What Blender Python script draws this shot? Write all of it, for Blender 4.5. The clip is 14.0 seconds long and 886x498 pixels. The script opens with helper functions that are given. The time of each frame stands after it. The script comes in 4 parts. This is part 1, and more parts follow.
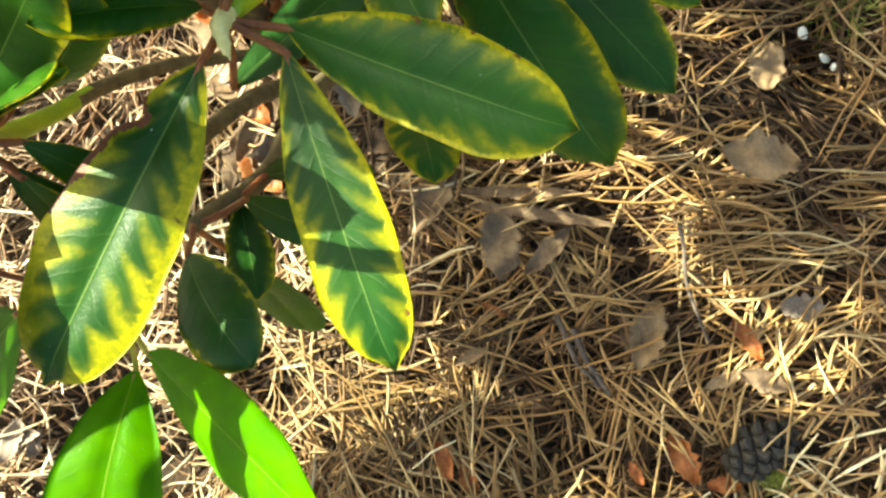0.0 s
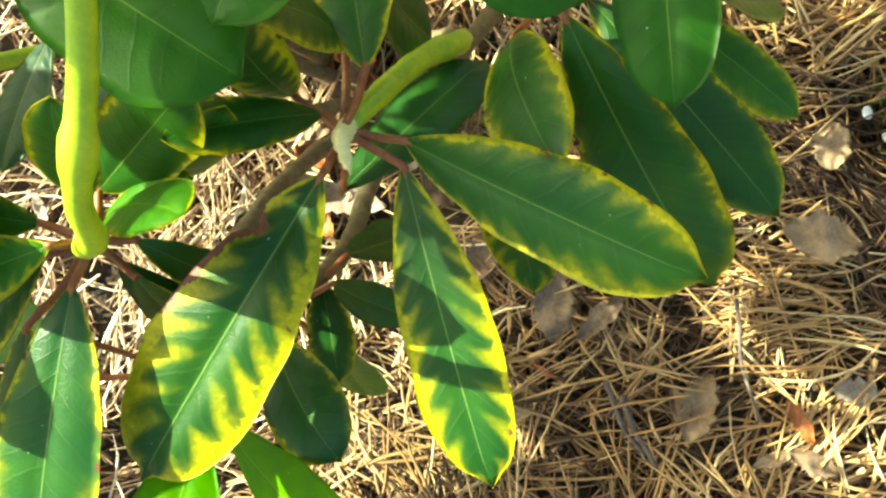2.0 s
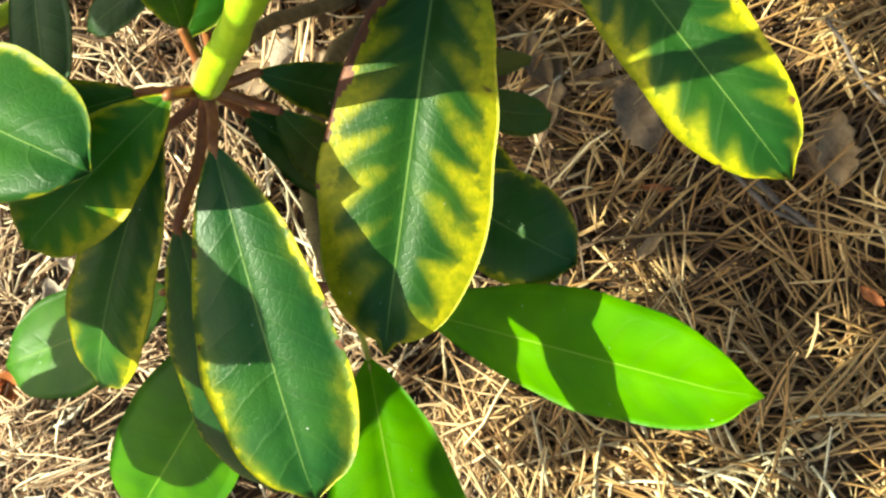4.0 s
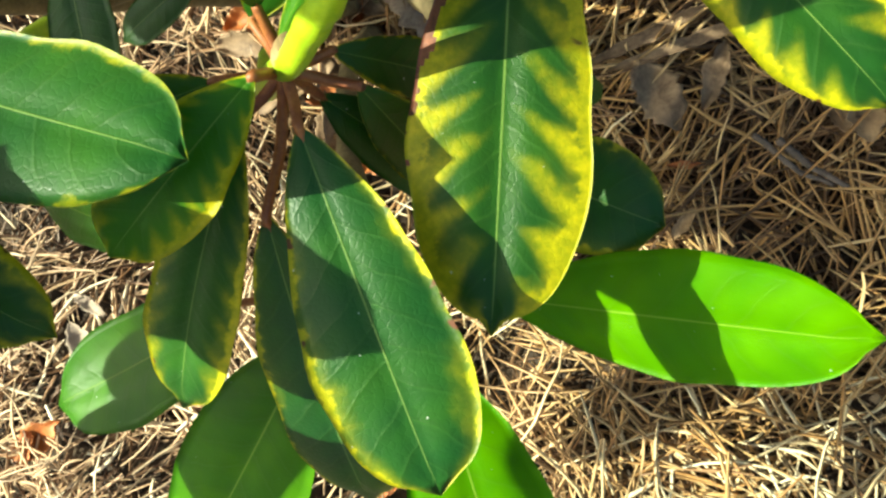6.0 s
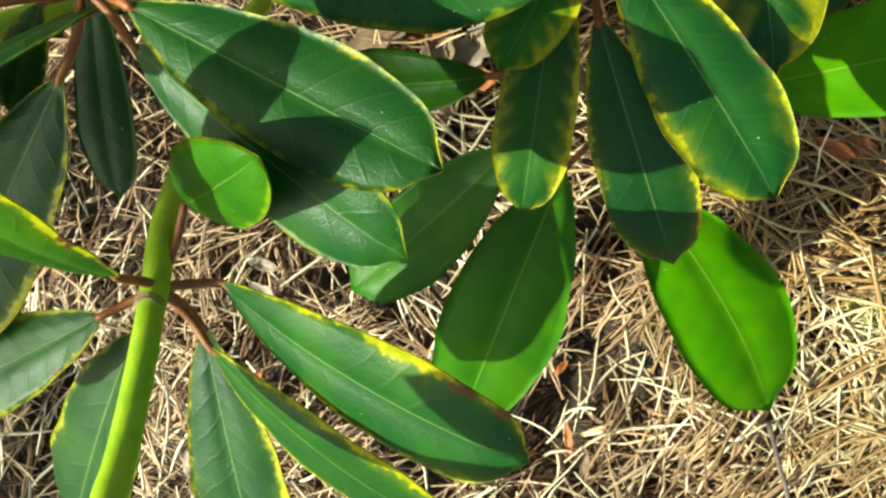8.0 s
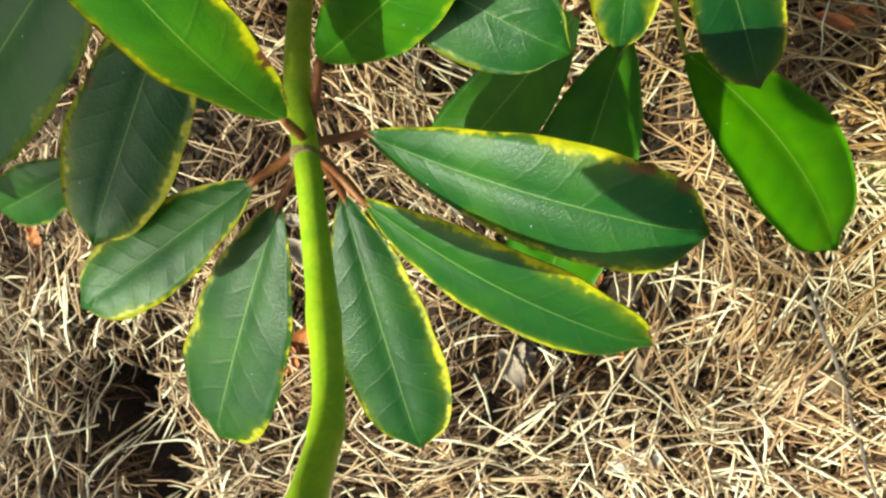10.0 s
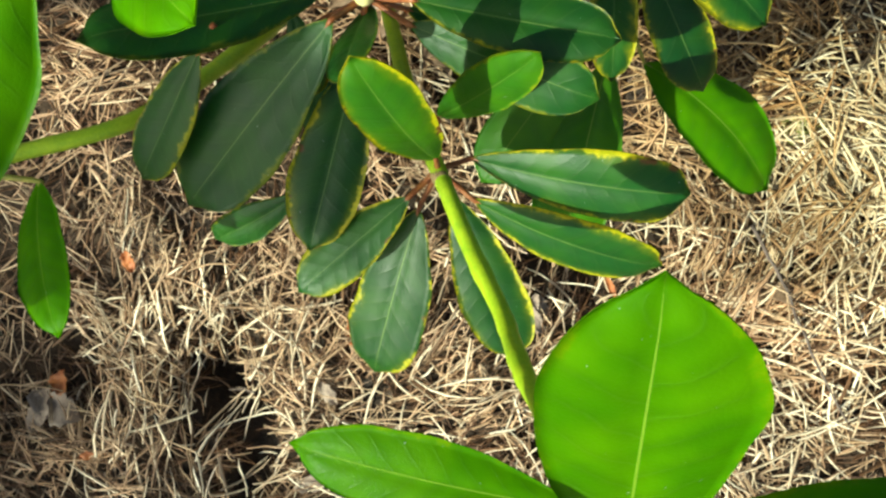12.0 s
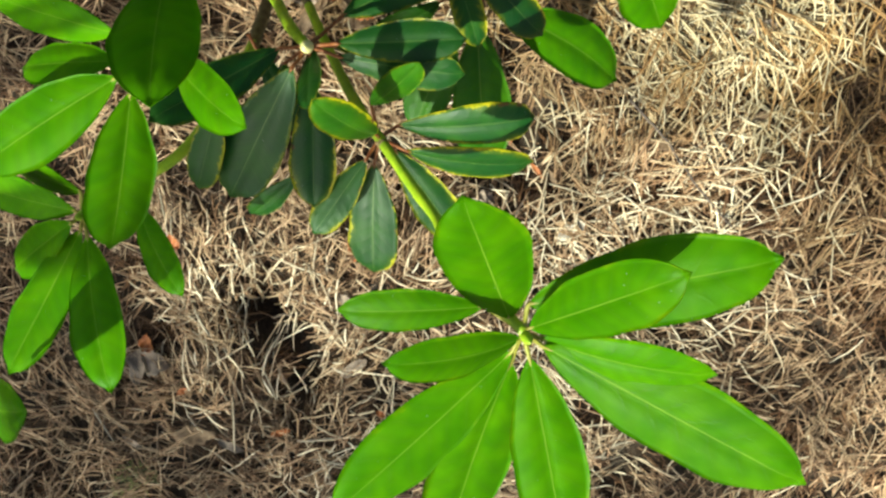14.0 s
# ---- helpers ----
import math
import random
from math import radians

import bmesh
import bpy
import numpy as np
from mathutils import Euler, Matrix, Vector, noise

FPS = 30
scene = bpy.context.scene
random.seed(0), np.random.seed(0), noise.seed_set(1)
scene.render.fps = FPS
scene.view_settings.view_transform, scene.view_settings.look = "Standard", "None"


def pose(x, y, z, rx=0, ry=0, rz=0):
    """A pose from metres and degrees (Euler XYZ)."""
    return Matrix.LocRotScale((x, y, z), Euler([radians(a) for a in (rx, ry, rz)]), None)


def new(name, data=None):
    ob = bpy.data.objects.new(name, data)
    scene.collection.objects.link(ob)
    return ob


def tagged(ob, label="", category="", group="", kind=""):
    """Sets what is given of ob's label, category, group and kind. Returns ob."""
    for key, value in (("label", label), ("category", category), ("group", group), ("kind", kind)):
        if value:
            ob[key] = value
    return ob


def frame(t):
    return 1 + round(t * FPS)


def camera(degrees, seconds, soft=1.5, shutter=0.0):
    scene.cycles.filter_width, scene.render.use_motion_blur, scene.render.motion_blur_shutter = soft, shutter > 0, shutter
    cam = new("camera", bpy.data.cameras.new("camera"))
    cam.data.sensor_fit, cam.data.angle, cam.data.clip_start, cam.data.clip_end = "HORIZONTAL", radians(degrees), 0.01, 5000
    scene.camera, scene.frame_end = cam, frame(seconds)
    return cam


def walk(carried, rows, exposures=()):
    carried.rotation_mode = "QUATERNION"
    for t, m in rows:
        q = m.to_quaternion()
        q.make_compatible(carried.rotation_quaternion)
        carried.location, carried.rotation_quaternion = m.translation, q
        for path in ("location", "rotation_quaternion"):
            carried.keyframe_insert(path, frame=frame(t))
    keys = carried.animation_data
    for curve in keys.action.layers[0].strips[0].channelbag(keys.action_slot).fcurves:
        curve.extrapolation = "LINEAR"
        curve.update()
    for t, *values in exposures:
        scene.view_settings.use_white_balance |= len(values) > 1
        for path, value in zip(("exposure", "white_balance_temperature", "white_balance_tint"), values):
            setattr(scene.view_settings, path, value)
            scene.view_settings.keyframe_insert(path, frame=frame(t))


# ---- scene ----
# ---- camera and walk ----
cam = camera(56.73, 14.0, soft=2.5)
ROWS = [
    (0, 0.0004, -0.0004, 0.5558, 3.89, 9.92, -0.04),
    (0.5, -0.0039, 0.0351, 0.5569, 5.24, 9.50, 5.74),
    (1, -0.0055, 0.0534, 0.5608, 5.80, 9.22, 7.64),
    (1.5, -0.0167, 0.0601, 0.5607, 6.16, 9.43, 8.01),
    (2, -0.0308, 0.0332, 0.5648, 4.82, 10.14, 3.22),
    (2.5, -0.0492, -0.0110, 0.5756, 2.32, 11.65, -4.13),
    (2.7, -0.0572, -0.0164, 0.5739, 1.56, 12.11, -6.81),
    (4.8, -0.1258, -0.0136, 0.5013, -0.89, 8.00, -24.36),
    (5, -0.1235, -0.0079, 0.5032, 0.36, 8.08, -24.18),
    (5.5, -0.1254, 0.0007, 0.5074, 0.47, 8.11, -24.79),
    (6, -0.1419, -0.0146, 0.5158, -0.44, 8.78, -27.17),
    (6.5, -0.1588, -0.0260, 0.5298, -2.09, 9.95, -31.55),
    (7, -0.1732, -0.0241, 0.5395, -2.90, 9.43, -33.65),
    (7.5, -0.2084, -0.0244, 0.5770, -3.76, 8.99, -37.59),
    (8, -0.2369, -0.0110, 0.5863, -4.13, 8.71, -40.77),
    (8.5, -0.2638, -0.0087, 0.5915, -4.52, 7.41, -44.23),
    (9, -0.2862, -0.0085, 0.6001, -4.89, 6.19, -46.58),
    (9.2, -0.2927, -0.0107, 0.6013, -5.05, 5.93, -47.17),
    (11.3, -0.3308, 0.0379, 0.6391, -4.46, 2.64, -52.37),
    (11.5, -0.3333, 0.0486, 0.6723, -4.62, 2.18, -53.17),
    (12, -0.3325, 0.0423, 0.7548, -6.68, 0.71, -56.25),
    (12.5, -0.3359, 0.0114, 0.8269, -8.36, 0.13, -59.86),
    (13, -0.3261, 0.0337, 0.9015, -10.82, -0.53, -62.07),
    (13.5, -0.3299, 0.0235, 0.9708, -12.25, -1.53, -65.68),
    (14, -0.2792, 0.0453, 0.9825, -13.31, -2.49, -69.94),
]
EXPOSURES = [(0.0, 2.26, 7000, -12), (1.2, 2.42, 7000, -20), (2.0, 2.5, 7000, -18), (2.7, 2.15, 6950, -12), (5.0, 1.78, 6750, -13), (7.0, 1.55, 6500, -15), (8.0, 1.20, 6300, -17), (9.0, 1.05, 6300, -15), (11.5, 0.97, 6250, -13), (14.0, 0.85, 6150, -10)]
walk(cam, [(t, pose(x, y, z, rx, ry, rz)) for t, x, y, z, rx, ry, rz in ROWS], EXPOSURES)

# ---- daylight ----
SUN_TO = Vector((-1.02, 0.42, 1.0)).normalized()
world = bpy.data.worlds.new("open_sky")
scene.world = world
world.use_nodes = True
wn = world.node_tree
sky = wn.nodes.new("ShaderNodeTexSky")
sky.sky_type = "NISHITA"
sky.sun_disc = False
sky.dust_density = 6.0
sky.ozone_density = 0.4
sky.sun_elevation = math.asin(SUN_TO.z)
sky.sun_rotation = math.atan2(SUN_TO.x, SUN_TO.y)
wn.links.new(sky.outputs[0], wn.nodes["Background"].inputs[0])
wn.nodes["Background"].inputs[1].default_value = 0.076
sun_data = bpy.data.lights.new("sun", "SUN")
sun_data.energy = 4.3
sun_data.angle = radians(0.53)
sun_data.color = (1.0, 0.93, 0.80)
sun = new("sun", sun_data)
sun.rotation_mode = "QUATERNION"
sun.rotation_quaternion = SUN_TO.to_track_quat("Z", "Y")
sun.location = SUN_TO * 6

# ---- material helpers ----
def material(name):
    m = bpy.data.materials.new(name)
    m.use_nodes = True
    return m, m.node_tree, m.node_tree.nodes["Principled BSDF"]


def math_node(nt, op, a, b=0.0, clamp=False):
    n = nt.nodes.new("ShaderNodeMath")
    n.operation, n.use_clamp = op, clamp
    for i, v in enumerate((a, b)):
        if isinstance(v, (int, float)):
            n.inputs[i].default_value = v
        else:
            nt.links.new(v, n.inputs[i])
    return n.outputs[0]


def mix_color(nt, fac, a, b):
    n = nt.nodes.new("ShaderNodeMix")
    n.data_type = "RGBA"
    for key, v in ((0, fac), (6, a), (7, b)):
        if isinstance(v, (int, float)):
            n.inputs[key].default_value = v
        elif isinstance(v, tuple):
            n.inputs[key].default_value = (*v, 1)
        else:
            nt.links.new(v, n.inputs[key])
    return n.outputs[2]


def smooth_step(nt, v, lo, hi):
    n = nt.nodes.new("ShaderNodeMapRange")
    n.interpolation_type = "SMOOTHSTEP"
    nt.links.new(v, n.inputs[0])
    n.inputs[1].default_value, n.inputs[2].default_value = lo, hi
    return n.outputs[0]


def noise_tex(nt, vector, scale, detail=3.0, rough=0.55):
    n = nt.nodes.new("ShaderNodeTexNoise")
    if vector is not None:
        nt.links.new(vector, n.inputs["Vector"])
    n.inputs["Scale"].default_value, n.inputs["Detail"].default_value, n.inputs["Roughness"].default_value = scale, detail, rough
    return n.outputs[0]


def bump_from(nt, height, strength, distance, bsdf):
    n = nt.nodes.new("ShaderNodeBump")
    n.inputs["Strength"].default_value, n.inputs["Distance"].default_value = strength, distance
    nt.links.new(height, n.inputs["Height"])
    nt.links.new(n.outputs[0], bsdf.inputs["Normal"])
    return n


# ---- materials ----
def leaf_material():
    """Upper side of a rhododendron leaf. The object's colour holds: yellowing, youth, own tint."""
    m, nt, bsdf = material("leaf_upper")
    uv = nt.nodes.new("ShaderNodeUVMap")
    uv.uv_map = "along_across"
    sep = nt.nodes.new("ShaderNodeSeparateXYZ")
    nt.links.new(uv.outputs[0], sep.inputs[0])
    u, v = sep.outputs[0], sep.outputs[1]
    info = nt.nodes.new("ShaderNodeObjectInfo")
    own = nt.nodes.new("ShaderNodeSeparateColor")
    nt.links.new(info.outputs["Color"], own.inputs[0])
    yellowing, youth, tint = own.outputs[0], own.outputs[1], own.outputs[2]
    tex = nt.nodes.new("ShaderNodeTexCoord")
    seed = nt.nodes.new("ShaderNodeVectorMath")
    seed.operation = "ADD"
    comb = nt.nodes.new("ShaderNodeCombineXYZ")
    nt.links.new(math_node(nt, "MULTIPLY", info.outputs["Random"], 40.0), comb.inputs[0])
    nt.links.new(math_node(nt, "MULTIPLY", tint, 17.0), comb.inputs[1])
    nt.links.new(tex.outputs["Object"], seed.inputs[0])
    nt.links.new(comb.outputs[0], seed.inputs[1])
    place = seed.outputs[0]
    signed = math_node(nt, "MULTIPLY", math_node(nt, "SUBTRACT", v, 0.5), 2.0)
    side = math_node(nt, "ABSOLUTE", signed)
    blotch = math_node(nt, "SUBTRACT", noise_tex(nt, place, 48.0, 2.5, 0.5), 0.5)
    fine = math_node(nt, "SUBTRACT", noise_tex(nt, place, 420.0, 3.0), 0.5)
    # side veins run forward from the midrib to the margin
    phase = math_node(nt, "SUBTRACT", math_node(nt, "MULTIPLY", u, 9.0), math_node(nt, "MULTIPLY", side, 1.25))
    phase = math_node(nt, "ADD", phase, math_node(nt, "MULTIPLY", blotch, 0.9))
    phase = math_node(nt, "ADD", phase, math_node(nt, "MULTIPLY", math_node(nt, "GREATER_THAN", signed, 0.0), 0.45))
    wave = math_node(nt, "SINE", math_node(nt, "MULTIPLY", phase, 6.2832))
    vein = math_node(nt, "POWER", math_node(nt, "MULTIPLY", math_node(nt, "ADD", wave, 1.0), 0.5), 40.0)
    vein = math_node(nt, "MULTIPLY", vein, smooth_step(nt, math_node(nt, "SUBTRACT", 1.0, side), 0.02, 0.35))
    # yellow creeps in from the margin and between the veins
    between = math_node(nt, "MULTIPLY", math_node(nt, "MULTIPLY", wave, -0.24), smooth_step(nt, yellowing, 0.25, 0.65))
    reach = math_node(nt, "ADD", side, between)
    reach = math_node(nt, "ADD", reach, math_node(nt, "MULTIPLY", blotch, 0.75))
    reach = math_node(nt, "ADD", reach, math_node(nt, "MULTIPLY", fine, 0.14))
    reach = math_node(nt, "ADD", reach, math_node(nt, "MULTIPLY", math_node(nt, "POWER", u, 3.0), 0.14))
    reach = math_node(nt, "ADD", reach, math_node(nt, "MULTIPLY", yellowing, 0.74))
    yellow = math_node(nt, "MULTIPLY", smooth_step(nt, reach, 0.88, 1.74), 0.93)
    yellow = math_node(nt, "MULTIPLY", yellow, smooth_step(nt, yellowing, 0.12, 0.36))
    ragged = math_node(nt, "ADD", side, math_node(nt, "ADD", math_node(nt, "MULTIPLY", blotch, 0.55), math_node(nt, "MULTIPLY", fine, 0.26)))
    ragged = math_node(nt, "ADD", ragged, math_node(nt, "ADD", math_node(nt, "MULTIPLY", yellowing, 0.30), math_node(nt, "MULTIPLY", wave, -0.035)))
    rim = smooth_step(nt, ragged, 0.93, 1.06)
    rim = math_node(nt, "MULTIPLY", rim, smooth_step(nt, math_node(nt, "ADD", yellowing, math_node(nt, "MULTIPLY", youth, 0.10)), 0.05, 0.3))
    yellow = math_node(nt, "MAXIMUM", yellow, math_node(nt, "MULTIPLY", rim, 0.86))
    old_green = mix_color(nt, smooth_step(nt, blotch, -0.2, 0.25), (0.006, 0.046, 0.0075), (0.015, 0.070, 0.0045))
    young_green = mix_color(nt, smooth_step(nt, blotch, -0.2, 0.25), (0.074, 0.245, 0.0006), (0.122, 0.325, 0.001))
    green = mix_color(nt, math_node(nt, "POWER", youth, 1.5), old_green, young_green)
    lift = math_node(nt, "ADD", 0.8, math_node(nt, "ADD", math_node(nt, "MULTIPLY", tint, 0.4), math_node(nt, "MULTIPLY", wave, -0.05)))
    hsv = nt.nodes.new("ShaderNodeHueSaturation")
    nt.links.new(lift, hsv.inputs["Value"])
    nt.links.new(green, hsv.inputs["Color"])
    color = mix_color(nt, yellow, hsv.outputs[0], mix_color(nt, smooth_step(nt, fine, -0.15, 0.2), (0.33, 0.33, 0.005), (0.52, 0.44, 0.008)))
    color = mix_color(nt, math_node(nt, "MULTIPLY", vein, 0.05), color, (0.16, 0.30, 0.06))
    rust = smooth_step(nt, math_node(nt, "ADD", noise_tex(nt, place, 150.0, 2.0), math_node(nt, "MULTIPLY", side, 0.26)), 0.88, 0.92)
    rust = math_node(nt, "MULTIPLY", math_node(nt, "MULTIPLY", rust, smooth_step(nt, side, 0.72, 0.9)), smooth_step(nt, yellowing, 0.15, 0.3))
    color = mix_color(nt, rust, color, (0.10, 0.03, 0.012))
    rib = math_node(nt, "SUBTRACT", 1.0, smooth_step(nt, math_node(nt, "MULTIPLY", side, math_node(nt, "ADD", 0.45, u)), 0.005, 0.02))
    color = mix_color(nt, math_node(nt, "MULTIPLY", rib, 0.6), color, mix_color(nt, youth, (0.17, 0.26, 0.07), (0.34, 0.50, 0.05)))
    dust = smooth_step(nt, noise_tex(nt, place, 34.0, 6.0, 0.7), 0.62, 0.8)
    color = mix_color(nt, math_node(nt, "MULTIPLY", dust, math_node(nt, "SUBTRACT", 0.22, math_node(nt, "MULTIPLY", youth, 0.16))), color, (0.30, 0.36, 0.28))
    speck = smooth_step(nt, noise_tex(nt, place, 620.0, 1.0, 0.4), 0.80, 0.84)
    color = mix_color(nt, math_node(nt, "MULTIPLY", speck, 0.6), color, (0.55, 0.58, 0.52))
    nt.links.new(color, bsdf.inputs["Base Color"])
    nt.links.new(math_node(nt, "ADD", math_node(nt, "SUBTRACT", 0.47, math_node(nt, "MULTIPLY", youth, 0.10)), math_node(nt, "MULTIPLY", math_node(nt, "ADD", blotch, dust), 0.16)), bsdf.inputs["Roughness"])
    nt.links.new(math_node(nt, "SUBTRACT", 0.35, math_node(nt, "MULTIPLY", youth, 0.29)), bsdf.inputs["Specular IOR Level"])
    net = nt.nodes.new("ShaderNodeTexVoronoi")
    net.feature = "DISTANCE_TO_EDGE"
    net.inputs["Scale"].default_value = 520.0
    nt.links.new(place, net.inputs["Vector"])
    cell = smooth_step(nt, net.outputs["Distance"], 0.0, 0.16)
    h = math_node(nt, "ADD", math_node(nt, "MULTIPLY", vein, -0.7), math_node(nt, "MULTIPLY", fine, 0.3))
    h = math_node(nt, "SUBTRACT", h, math_node(nt, "MULTIPLY", rib, 0.5))
    h = math_node(nt, "ADD", h, math_node(nt, "MULTIPLY", noise_tex(nt, place, 900.0, 2.0), 0.25))
    h = math_node(nt, "ADD", h, math_node(nt, "MULTIPLY", cell, 0.35))
    h = math_node(nt, "ADD", h, math_node(nt, "MULTIPLY", noise_tex(nt, place, 45.0, 1.0), 0.7))
    h = math_node(nt, "SUBTRACT", h, math_node(nt, "MULTIPLY", wave, math_node(nt, "SUBTRACT", 0.34, math_node(nt, "MULTIPLY", youth, 0.30))))
    bump_from(nt, h, 0.22, 0.0005, bsdf)
    glow = nt.nodes.new("ShaderNodeBsdfTranslucent")
    nt.links.new(mix_color(nt, 0.35, color, (0.32, 0.62, 0.008)), glow.inputs[0])
    both = nt.nodes.new("ShaderNodeMixShader")
    nt.links.new(math_node(nt, "ADD", 0.12, math_node(nt, "MULTIPLY", youth, 0.32)), both.inputs[0])
    nt.links.new(bsdf.outputs[0], both.inputs[1])
    nt.links.new(glow.outputs[0], both.inputs[2])
    nt.links.new(both.outputs[0], nt.nodes["Material Output"].inputs[0])
    return m


def leaf_under_material():
    m, nt, bsdf = material("leaf_underside")
    tex = nt.nodes.new("ShaderNodeTexCoord")
    n = noise_tex(nt, tex.outputs["Object"], 160.0, 5.0)
    nt.links.new(mix_color(nt, n, (0.10, 0.16, 0.06), (0.20, 0.25, 0.10)), bsdf.inputs["Base Color"])
    bsdf.inputs["Roughness"].default_value = 0.7
    bump_from(nt, n, 0.4, 0.0006, bsdf)
    glow = nt.nodes.new("ShaderNodeBsdfTranslucent")
    glow.inputs[0].default_value = (0.25, 0.5, 0.05, 1)
    both = nt.nodes.new("ShaderNodeMixShader")
    both.inputs[0].default_value = 0.22
    nt.links.new(bsdf.outputs[0], both.inputs[1])
    nt.links.new(glow.outputs[0], both.inputs[2])
    nt.links.new(both.outputs[0], nt.nodes["Material Output"].inputs[0])
    return m


def plain_material(name, dark, light, scale, rough=0.7, bump=0.3, depth=0.001, coords="Object"):
    m, nt, bsdf = material(name)
    tex = nt.nodes.new("ShaderNodeTexCoord")
    big = noise_tex(nt, tex.outputs[coords], scale, 5.0, 0.65)
    small = noise_tex(nt, tex.outputs[coords], scale * 7, 3.0)
    nt.links.new(mix_color(nt, smooth_step(nt, math_node(nt, "ADD", math_node(nt, "MULTIPLY", big, 0.7), math_node(nt, "MULTIPLY", small, 0.3)), 0.32, 0.68), dark, light), bsdf.inputs["Base Color"])
    bsdf.inputs["Roughness"].default_value = rough
    bump_from(nt, math_node(nt, "ADD", big, math_node(nt, "MULTIPLY", small, 0.5)), bump, depth, bsdf)
    return m


def needle_material(name, colors, fade=0.22):
    m, nt, bsdf = material(name)
    geo = nt.nodes.new("ShaderNodeNewGeometry")
    ramp = nt.nodes.new("ShaderNodeValToRGB")
    nt.links.new(geo.outputs["Random Per Island"], ramp.inputs[0])
    cr = ramp.color_ramp
    for i, c in enumerate(colors):
        e = cr.elements[i] if i < 2 else cr.elements.new(0.5)
        e.position, e.color = i / (len(colors) - 1), (*c, 1)
    tex = nt.nodes.new("ShaderNodeTexCoord")
    spot = tex.outputs["Object"]
    n = noise_tex(nt, spot, 260.0, 3.0)
    patch = smooth_step(nt, noise_tex(nt, spot, 9.0, 4.0, 0.6), 0.36, 0.64)
    where = nt.nodes.new("ShaderNodeSeparateXYZ")
    nt.links.new(spot, where.inputs[0])
    # browner east of the shrub, greyer and lighter west of it
    west = smooth_step(nt, math_node(nt, "ADD", math_node(nt, "MULTIPLY", where.outputs[0], -1.0), math_node(nt, "MULTIPLY", patch, 0.12)), 0.16, 0.46)
    hsv = nt.nodes.new("ShaderNodeHueSaturation")
    nt.links.new(math_node(nt, "ADD", math_node(nt, "ADD", 0.40, math_node(nt, "MULTIPLY", west, 0.13)), math_node(nt, "ADD", math_node(nt, "MULTIPLY", n, 0.5), math_node(nt, "MULTIPLY", patch, 0.52))), hsv.inputs["Value"])
    nt.links.new(math_node(nt, "SUBTRACT", 1.08, math_node(nt, "MULTIPLY", west, fade)), hsv.inputs["Saturation"])
    nt.links.new(math_node(nt, "SUBTRACT", 0.494, math_node(nt, "MULTIPLY", west, 0.006)), hsv.inputs["Hue"])
    nt.links.new(ramp.outputs[0], hsv.inputs["Color"])
    nt.links.new(hsv.outputs[0], bsdf.inputs["Base Color"])
    bsdf.inputs["Roughness"].default_value = 0.5
    bump_from(nt, n, 0.3, 0.0004, bsdf)
    return m


LEAF = leaf_material()
UNDER = leaf_under_material()
PETIOLE = plain_material("leaf_stalk", (0.15, 0.034, 0.012), (0.30, 0.11, 0.026), 160.0, 0.5, 0.2, 0.0004)
YOUNG_STALK = plain_material("young_leaf_stalk", (0.20, 0.17, 0.02), (0.34, 0.34, 0.04), 160.0, 0.5, 0.2, 0.0004)
STEM = plain_material("green_stem", (0.21, 0.35, 0.010), (0.36, 0.48, 0.016), 90.0, 0.42, 0.25, 0.0008)
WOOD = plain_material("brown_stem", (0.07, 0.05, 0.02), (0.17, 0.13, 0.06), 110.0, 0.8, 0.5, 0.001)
SCAR = plain_material("stem_scar", (0.13, 0.08, 0.03), (0.28, 0.2, 0.09), 300.0, 0.75, 0.5, 0.0006)
DEAD = plain_material("dead_leaf_margin", (0.09, 0.025, 0.012), (0.24, 0.075, 0.03), 260.0, 0.6, 0.4, 0.0006)
PITH = plain_material("torn_pith", (0.70, 0.62, 0.22), (0.88, 0.80, 0.40), 240.0, 0.8, 0.5, 0.001)
GLINT_WHITE = plain_material("white_glint", (0.72, 0.72, 0.70), (0.92, 0.92, 0.90), 300.0, 0.4, 0.3, 0.0005)
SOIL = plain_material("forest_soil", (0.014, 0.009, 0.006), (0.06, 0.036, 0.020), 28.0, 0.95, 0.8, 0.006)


def add_litter(m):
    """Away from the shrub the soil is strewn with crumbled litter."""
    nt = m.node_tree
    bsdf = nt.nodes["Principled BSDF"]
    bare = bsdf.inputs["Base Color"].links[0].from_socket
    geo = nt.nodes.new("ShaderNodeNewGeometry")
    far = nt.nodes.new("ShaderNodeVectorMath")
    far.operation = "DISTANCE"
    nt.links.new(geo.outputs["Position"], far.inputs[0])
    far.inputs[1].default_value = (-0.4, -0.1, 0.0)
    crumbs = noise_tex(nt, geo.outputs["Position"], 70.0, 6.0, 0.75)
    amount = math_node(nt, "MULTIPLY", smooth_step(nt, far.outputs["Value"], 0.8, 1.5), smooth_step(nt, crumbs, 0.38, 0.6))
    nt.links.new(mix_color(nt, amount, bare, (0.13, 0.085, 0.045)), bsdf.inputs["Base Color"])


